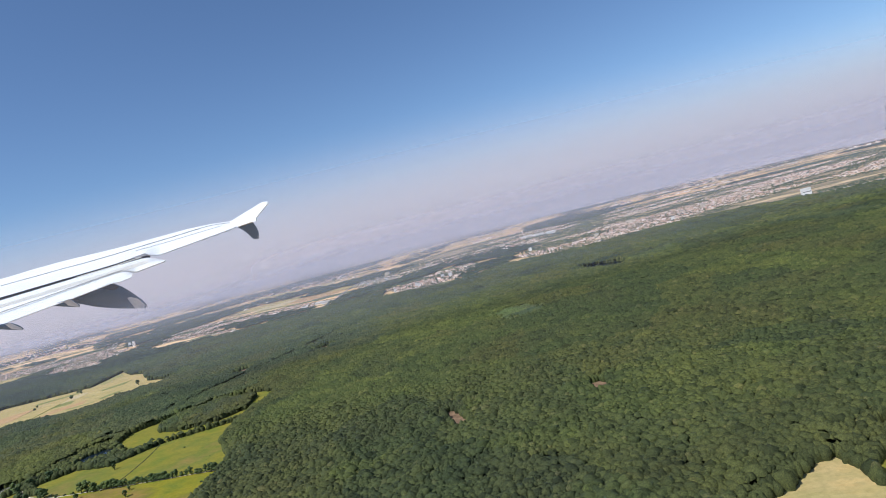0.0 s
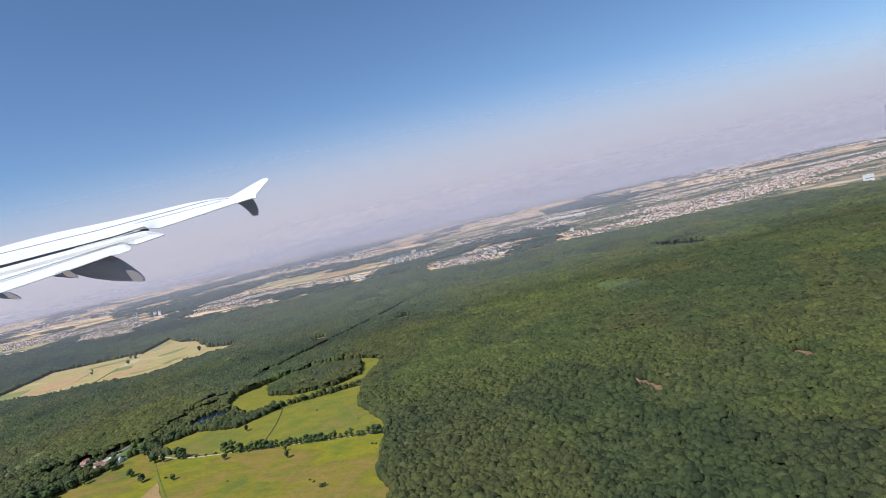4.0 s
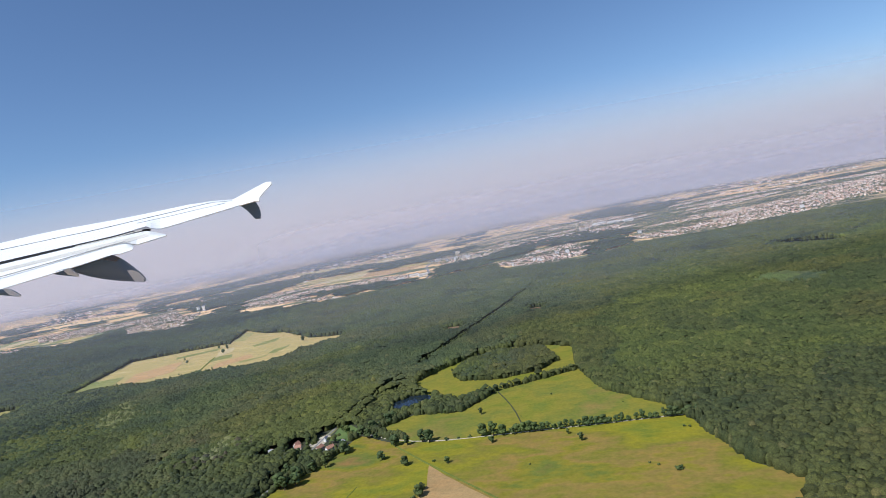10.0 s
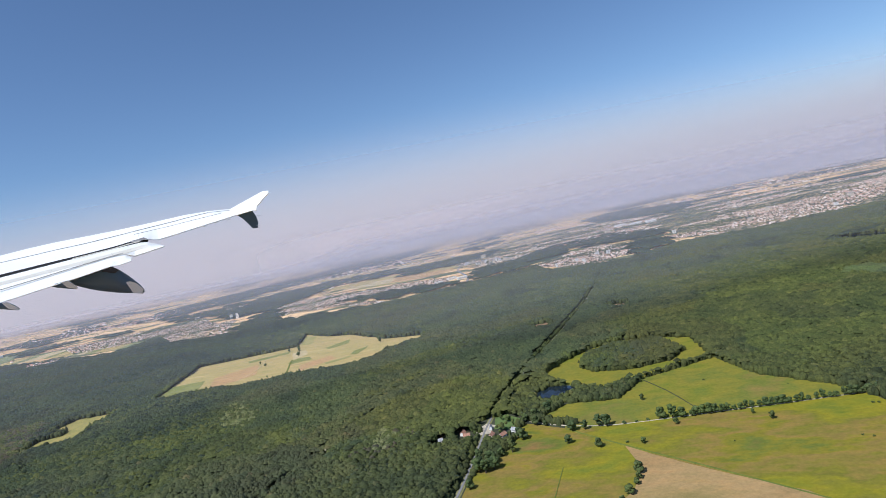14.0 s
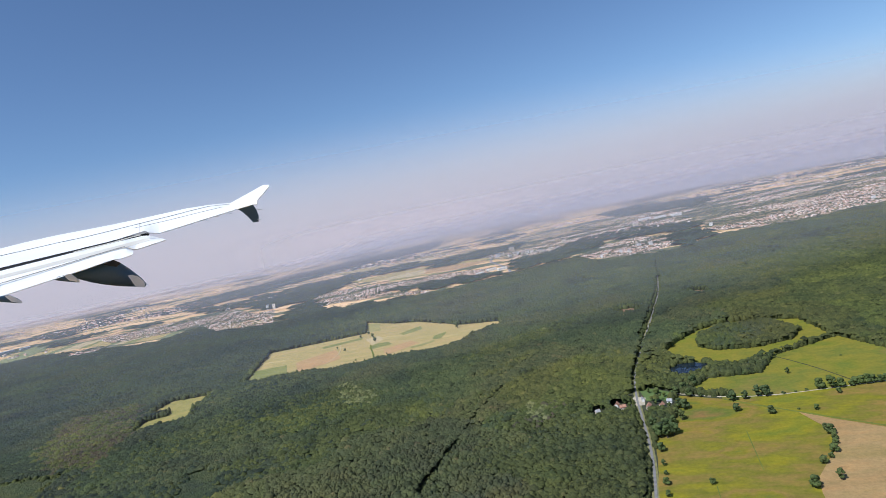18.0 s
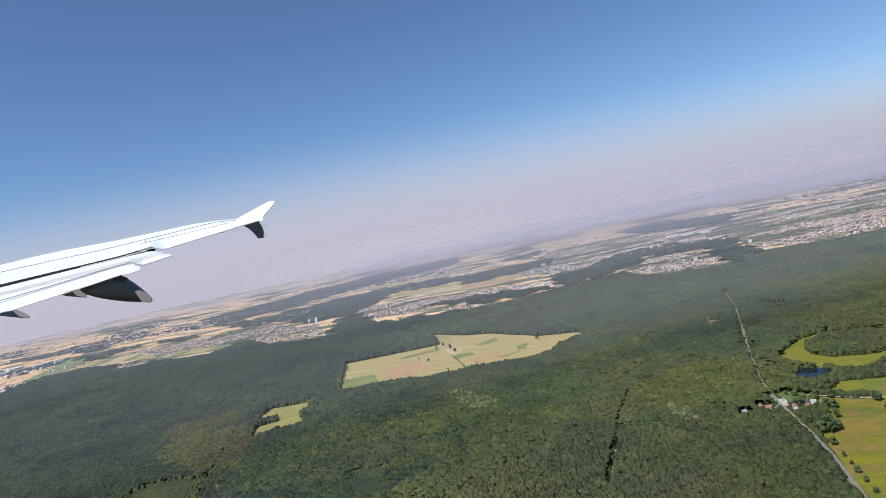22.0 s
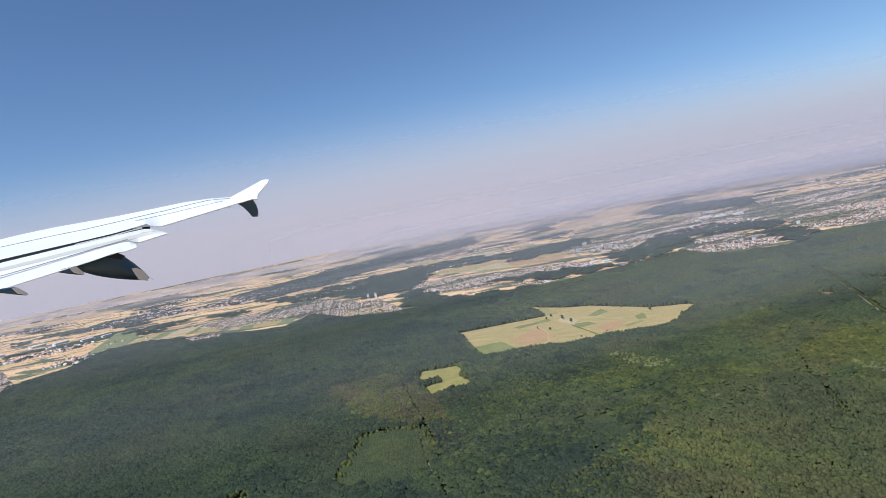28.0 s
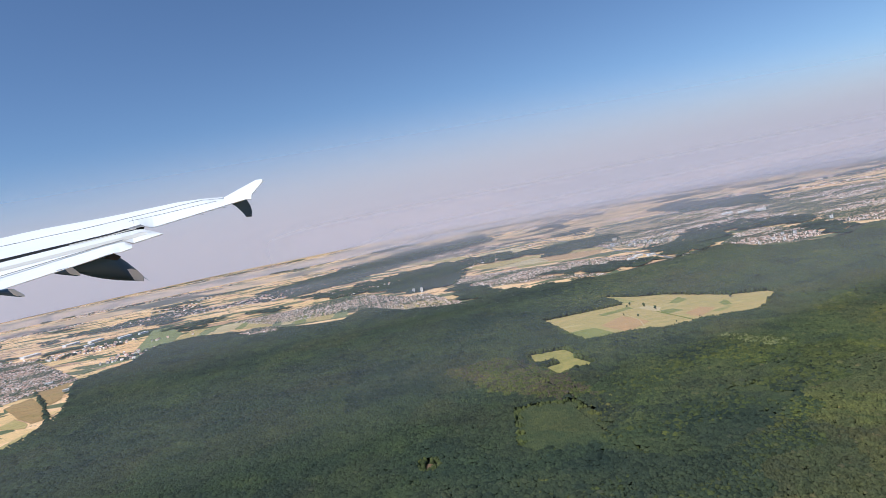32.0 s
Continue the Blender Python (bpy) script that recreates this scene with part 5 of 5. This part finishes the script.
M_WHITE = paint("white_wing_paint", (0.95, 0.94, 0.9), 0.4)
M_CREASE = paint("beige_sealant", (0.62, 0.58, 0.5), 0.6)
M_CREAM_SEAL = paint("cream_sealant", (0.95, 0.9, 0.8), 0.6)
M_SEAM = paint("grey_seam", (0.5, 0.49, 0.5), 0.7)
# near-black that stands for the shade inside gaps
M_GAPSHADE = paint("gap_shade", (0.02, 0.02, 0.022), 0.8)
# grey darkened and blued: the shade below the wing is in this colour
M_SHADEDGREY = paint("shaded_grey_paint", (0.045, 0.088, 0.135), 0.45)
M_LIGHTGREY = paint("light_grey_paint", (0.7, 0.73, 0.76), 0.4)
# the wing stands far off over the plain, scaled so that its size in the view holds as the eye moves on
WING = Matrix.Translation((-111.20, -31.24, 36.50)) @ pose(0, 0, 0, 86.921, 11.673, 14.309).to_3x3().to_4x4() @ Matrix.Scale(147.4, 4)
wing = tagged(new("aircraft_wing"), "white airliner wing with lowered flaps, seen over the plain", "wing")
wing.matrix_basis = WING


def ray(u, v, d):
    """A place d metres before the eye, u and v thousandths of that to the right and up."""
    return Vector((u * d / 1000, v * d / 1000, -d))


def rib(line, u):
    """The point of a line of (u, v, d) at u."""
    for (u0, v0, d0), (u1, v1, d1) in zip(line, line[1:]):
        if u <= u1 or (u1, v1, d1) == line[-1]:
            s = (u - u0) / (u1 - u0)
            return ray(u, v0 + (v1 - v0) * s, d0 + (d1 - d0) * s)


def panel(name, upper, lower, u0, u1, thick, material, label="", n=36, bulge=0.0, u1_low=None):
    """A skin panel between two lines along the span, with its thickness below it."""
    u1_low = u1 if u1_low is None else u1_low
    bm = bmesh.new()
    rows = []
    k = 5
    for i in range(n + 1):
        a, b = rib(upper, u0 + (u1 - u0) * i / n), rib(lower, u0 + (u1_low - u0) * i / n)
        row = []
        for j in range(k):
            s = j / (k - 1)
            row.append(a.lerp(b, s) + Vector((0, bulge * math.sin(math.pi * s), 0)))
        rows.append([bm.verts.new(q) for q in row] + [bm.verts.new(q - Vector((0, thick * (0.35 + 0.65 * math.sin(math.pi * (0.15 + 0.7 * j / (k - 1)))), 0))) for j, q in reversed(list(enumerate(row)))])
    for a, b in zip(rows, rows[1:]):
        for j in range(2 * k):
            bm.faces.new((a[j], a[(j + 1) % (2 * k)], b[(j + 1) % (2 * k)], b[j]))
    bm.faces.new(rows[0]), bm.faces.new(rows[-1])
    return part(name, bm, material, wing, label)


def lowered(line, v, d):
    """A line along the span moved down by v thousandths and nearer by d."""
    return [(a, b - v, c - d) for a, b, c in line]


U0, UTIP, UTRAIL, UFLAP = -891, -354.9, -343.6, -463.4
HINGE = [(-521, 33.5, 14.07), (-456.8, 48.1, 14.59), (-409.6, 59.9, 14.97), (-366.2, 70.3, 15.32)]
NOSE = [(-891, -34.9, 11.9), (-740, 0.5, 13.11), (-692.8, 12.3, 13.49), (-645.6, 22.7, 13.87), (-598.4, 31.6, 14.25), (-551.2, 40.6, 14.63), (-504, 50.5, 15.01), (-456.8, 60.9, 15.39), (-428.5, 67.2, 15.62), (-390.8, 72.7, 15.92), (-354.9, 75.5, 16.21)]
SLAT = [(-891, -48.1, 11.45), (-740, -11.3, 12.66), (-692.8, -0.9, 13.04), (-645.6, 9.9, 13.42), (-598.4, 19.8, 13.8), (-551.2, 31.1, 14.18), (-504, 42.9, 14.56), (-456.8, 54.3, 14.94), (-419.1, 64.2, 15.24), (-388.9, 71.3, 15.48), (-354.9, 74.6, 15.76)]
SHROUD = [(-891, -68, 10.55), (-740, -32.1, 11.76), (-692.8, -20.8, 12.14), (-645.6, -9.4, 12.52), (-619.2, -3.3, 12.73), (-551.2, 13.2, 13.28), (-521, 22.2, 13.52), (-496.5, 27.8, 13.72), (-488.9, 27.4, 13.78)]
TRAIL = [(-513.4, 23.6, 13.43), (-496.5, 27.8, 13.57), (-476.6, 25.5, 13.73), (-456.8, 31.1, 13.89), (-409.6, 45.8, 14.27), (-362.4, 60.4, 14.65), (-343.6, 66.5, 14.8)]
FLAP_TOP = [(-891, -72.7, 10.35), (-740, -36.8, 11.56), (-692.8, -25, 11.94), (-619.2, -6.6, 12.53), (-551.2, 9.9, 13.08), (-496.5, 22.7, 13.52), (-479.5, 19.8, 13.66), (-462.5, 15.6, 13.79)]
STRIPE = [(-891, -82.1, 9.95), (-740, -44.8, 11.16), (-692.8, -33, 11.54), (-598.4, -9, 12.3), (-496.5, 17, 13.12), (-485.1, 17.9, 13.21)]
STRIPE_B = [(-891, -87.8, 9.9), (-740, -50, 11.11), (-692.8, -38.2, 11.49), (-598.4, -14.2, 12.25), (-522.9, 4.2, 12.86), (-492.7, 13.2, 13.1), (-485.1, 16, 13.16)]
FLAP_MID = [(-891, -97.2, 9.7), (-740, -58, 10.91), (-683.3, -41.5, 11.37), (-619.2, -22.2, 11.88), (-560.6, -4.7, 12.35), (-530.4, 3.6, 12.6), (-515.3, -1.9, 12.72), (-462.5, 15.1, 13.14)]
TAB_TOP = [(-891, -97.8, 9.65), (-740, -58.6, 10.86), (-683.3, -42.1, 11.32), (-619.2, -22.7, 11.83), (-560.6, -5.3, 12.3), (-530.4, 3, 12.55), (-516.3, -2.8, 12.66)]
FLAP_END = [(-891, -124.6, 9.15), (-740, -79.3, 10.36), (-692.8, -64.2, 10.74), (-645.6, -49.1, 11.12), (-598.4, -34, 11.5), (-551.2, -17.7, 11.88), (-543.7, -18.4, 11.94), (-518.2, -9.4, 12.15)]
panel("slat", NOSE, SLAT, U0, UTIP, 0.12, M_WHITE, "white leading-edge slat", 44, 0.02)
panel("wing_skin", lowered(SLAT, 0.8, 0.03), SHROUD, U0, -507, 0.2, M_WHITE, "", 36, 0.03)
panel("aileron", lowered(SLAT, 0.8, 0.03), TRAIL, -506.5, UTIP, 0.03, M_WHITE, "white outer wing with aileron", 20, 0.02, UTRAIL)
# the slot's depth is a panel painted as dark as its shade
panel("slot", lowered(SHROUD, -0.5, 0.05), FLAP_TOP, U0, -490, 0.05, M_GAPSHADE, "dark strip for the shade in the slot before the flap", 36, -0.05, -496.5)
panel("slot_rail", lowered(SHROUD, 1.9, 0.25), lowered(SHROUD, 3.1, 0.27), -617, -505, 0.01, M_CREASE, "brown rail within the slot", 16)
panel("flap", FLAP_TOP, FLAP_MID, U0, UFLAP, 0.03, M_WHITE, "white lowered flap", 44, 0.004)
panel("flap_stripe", lowered(STRIPE, -0.4, 0.3), lowered(STRIPE_B, -0.4, 0.3), U0, -490, 0.01, M_CREAM_SEAL, "cream sealant band on the flap", 30)
panel("slat_seam", lowered(SLAT, -0.3, 0.25), lowered(SLAT, 0.45, 0.25), U0, -392, 0.004, M_SEAM, "fine grey seam behind the slat", 30)
panel("aileron_seam", lowered(HINGE, -0.2, 0.35), lowered(HINGE, 0.35, 0.35), -515, -368, 0.004, M_SEAM, "fine grey hinge line of the aileron", 20)
panel("flap_seam", lowered(FLAP_MID, -1.1, 0.2), lowered(FLAP_MID, -0.2, 0.2), U0, -531, 0.004, M_SEAM, "fine grey seam of the flap", 30)
panel("flap_tab", TAB_TOP, FLAP_END, U0, -517, 0.02, M_WHITE, "white rear flap", 36, 0.01, -518)


def plate(name, pts, thick, material, label):
    """A flat fin of some thickness."""
    bm = bmesh.new()
    a = [bm.verts.new(ray(*q)) for q in pts]
    b = [bm.verts.new(ray(*q) + Vector((0, -0.01, -thick))) for q in pts]
    bm.faces.new(a), bm.faces.new(list(reversed(b)))
    for i in range(len(a)):
        j = (i + 1) % len(a)
        bm.faces.new((a[i], a[j], b[j], b[i]))
    return part(name, bm, material, wing, label)


plate("upper_fence", [(u, v, 15.15 + (v - 66) * 0.02) for u, v in ((-355.8, 75.5), (-301.1, 105.7), (-291.6, 106.7), (-290.7, 103.4), (-310.1, 81.2), (-310.7, 73.6), (-318.1, 73.6), (-343.6, 66.1), (-353, 69.8))], 0.04, M_WHITE, "white upper wingtip fence")
# dark colour stands for the shade on the lower fence
plate("lower_fence", [(-344, 66.5, 15.44), (-318.1, 73.4, 15.65), (-312.4, 65.1, 15.7), (-308.6, 54.7, 15.73), (-309.1, 45.3, 15.73), (-318.1, 44.4, 15.65), (-324.7, 51.9, 15.6), (-334.1, 60.4, 15.52)], 0.05, M_SHADEDGREY, "lower wingtip fence, its shade put into a dark blue-grey")
plate("spoiler_end", [(-521, 23.1, 13.12), (-498.3, 29.9, 13.3), (-492.7, 27.8, 13.35), (-490.8, 26, 13.37), (-496.5, 26.9, 13.32), (-513.4, 23.1, 13.18)], 0.03, M_SEAM, "grey end of the outer spoiler")
# a flat dark plate paints the notch's shade
plate("hinge_notch", [(-566.3, -26.4, 11.56), (-551.2, -18.4, 11.68), (-538.9, -23.1, 11.78), (-545.5, -29.3, 11.73), (-555, -27.8, 11.65)], 0.02, M_GAPSHADE, "dark plate for the shade in the hinge notch over the fairing")


def canoe(pts, deep, cap):
    """A flap-track fairing: rounded sections from nose to tail, with a pale faceted tail cap. pts: (u, v of the top, v of the bottom, d)."""
    bm = bmesh.new()
    rings = []
    for u, top, low, d in pts:
        c, h = (top + low) / 2, max(0.5, (top - low) / 2)
        rings.append([bm.verts.new(ray(u, c + h * math.cos(a), d) + Vector((0, 0, deep * min(1, h / 8) * math.sin(a)))) for a in [2 * math.pi * i / 14 for i in range(14)]])
    for a, b in zip(rings, rings[1:]):
        for i in range(14):
            bm.faces.new((a[i], a[(i + 1) % 14], b[(i + 1) % 14], b[i]))
    bm.faces.new(rings[0]), bm.faces.new(rings[-1])
    body = part("fairing", bm, M_SHADEDGREY, wing, "grey flap-track fairing, darkened blue-grey for its shade", True)
    tail = plate("tail_cap", cap, 0.04, M_LIGHTGREY, "pale grey faceted tail cap")
    tail.parent = body


canoe([(-620.1, -41.5, -42.9, 11.68), (-607.8, -37.8, -50, 11.78), (-584.2, -29.3, -56.6, 11.96), (-565.4, -22.7, -59.7, 12.12), (-551.2, -17.9, -61.3, 12.23), (-539.9, -23.1, -62.3, 12.32), (-526.7, -32.1, -62.9, 12.43), (-509.7, -45.8, -63.4, 12.56), (-499.8, -55.2, -63.8, 12.64)], 0.2, [(-526.7, -44.4, 12.08), (-519.1, -43.4, 12.14), (-509.7, -46.2, 12.21), (-499.3, -55.7, 12.3), (-499.8, -63.8, 12.29), (-514.4, -62.3, 12.18)])
canoe([(-653.1, -50, -51, 11.11), (-640.9, -45.8, -53.3, 11.21), (-622.9, -41.1, -55.1, 11.35), (-614.4, -47.2, -55.7, 11.42), (-608.8, -51.4, -55.9, 11.47)], 0.14, [(-633.3, -44.8, 10.97), (-622.9, -41.2, 11.05), (-609.2, -51.3, 11.16), (-608.8, -55.3, 11.17), (-624.8, -52.4, 11.04)])
canoe([(-763.6, -84.9, -85.9, 10.02), (-744.7, -79.3, -87.3, 10.18), (-724.9, -77.2, -89.2, 10.33), (-713.5, -81.6, -90.2, 10.43), (-705, -86.4, -90.6, 10.49)], 0.14, [(-731.5, -78.8, 9.98), (-723, -77.4, 10.05), (-705.6, -86.4, 10.19), (-705, -90, 10.19), (-721.1, -87.8, 10.07)])
for u, v, d, l, fall in ((-403, 48.1, 14.42, 11.3, 0.9), (-383.2, 54.3, 14.58, 11.3, 1.4), (-364.3, 59.9, 14.73, 11.3, 1.4), (-292.6, 103.4, 15.81, 5.7, 0.5), (-310.5, 84, 15.66, 9.4, -0.5), (-310.5, 65.1, 15.71, 8.5, -0.5), (-310.5, 48.1, 15.71, 8.5, -0.9), (-499.3, -56.6, 12.35, 10.4, 6.6)):
    bm = bmesh.new()
    a, b = ray(u, v, d), ray(u + l, v - fall, d)
    bmesh.ops.create_cone(bm, segments=5, radius1=0.008, radius2=0.004, depth=(b - a).length, cap_ends=True, matrix=Matrix.Translation((a + b) / 2) @ (b - a).to_track_quat("Z", "Y").to_matrix().to_4x4())
    part("static_wick", bm, M_LIGHTGREY, wing, "thin grey static discharger")
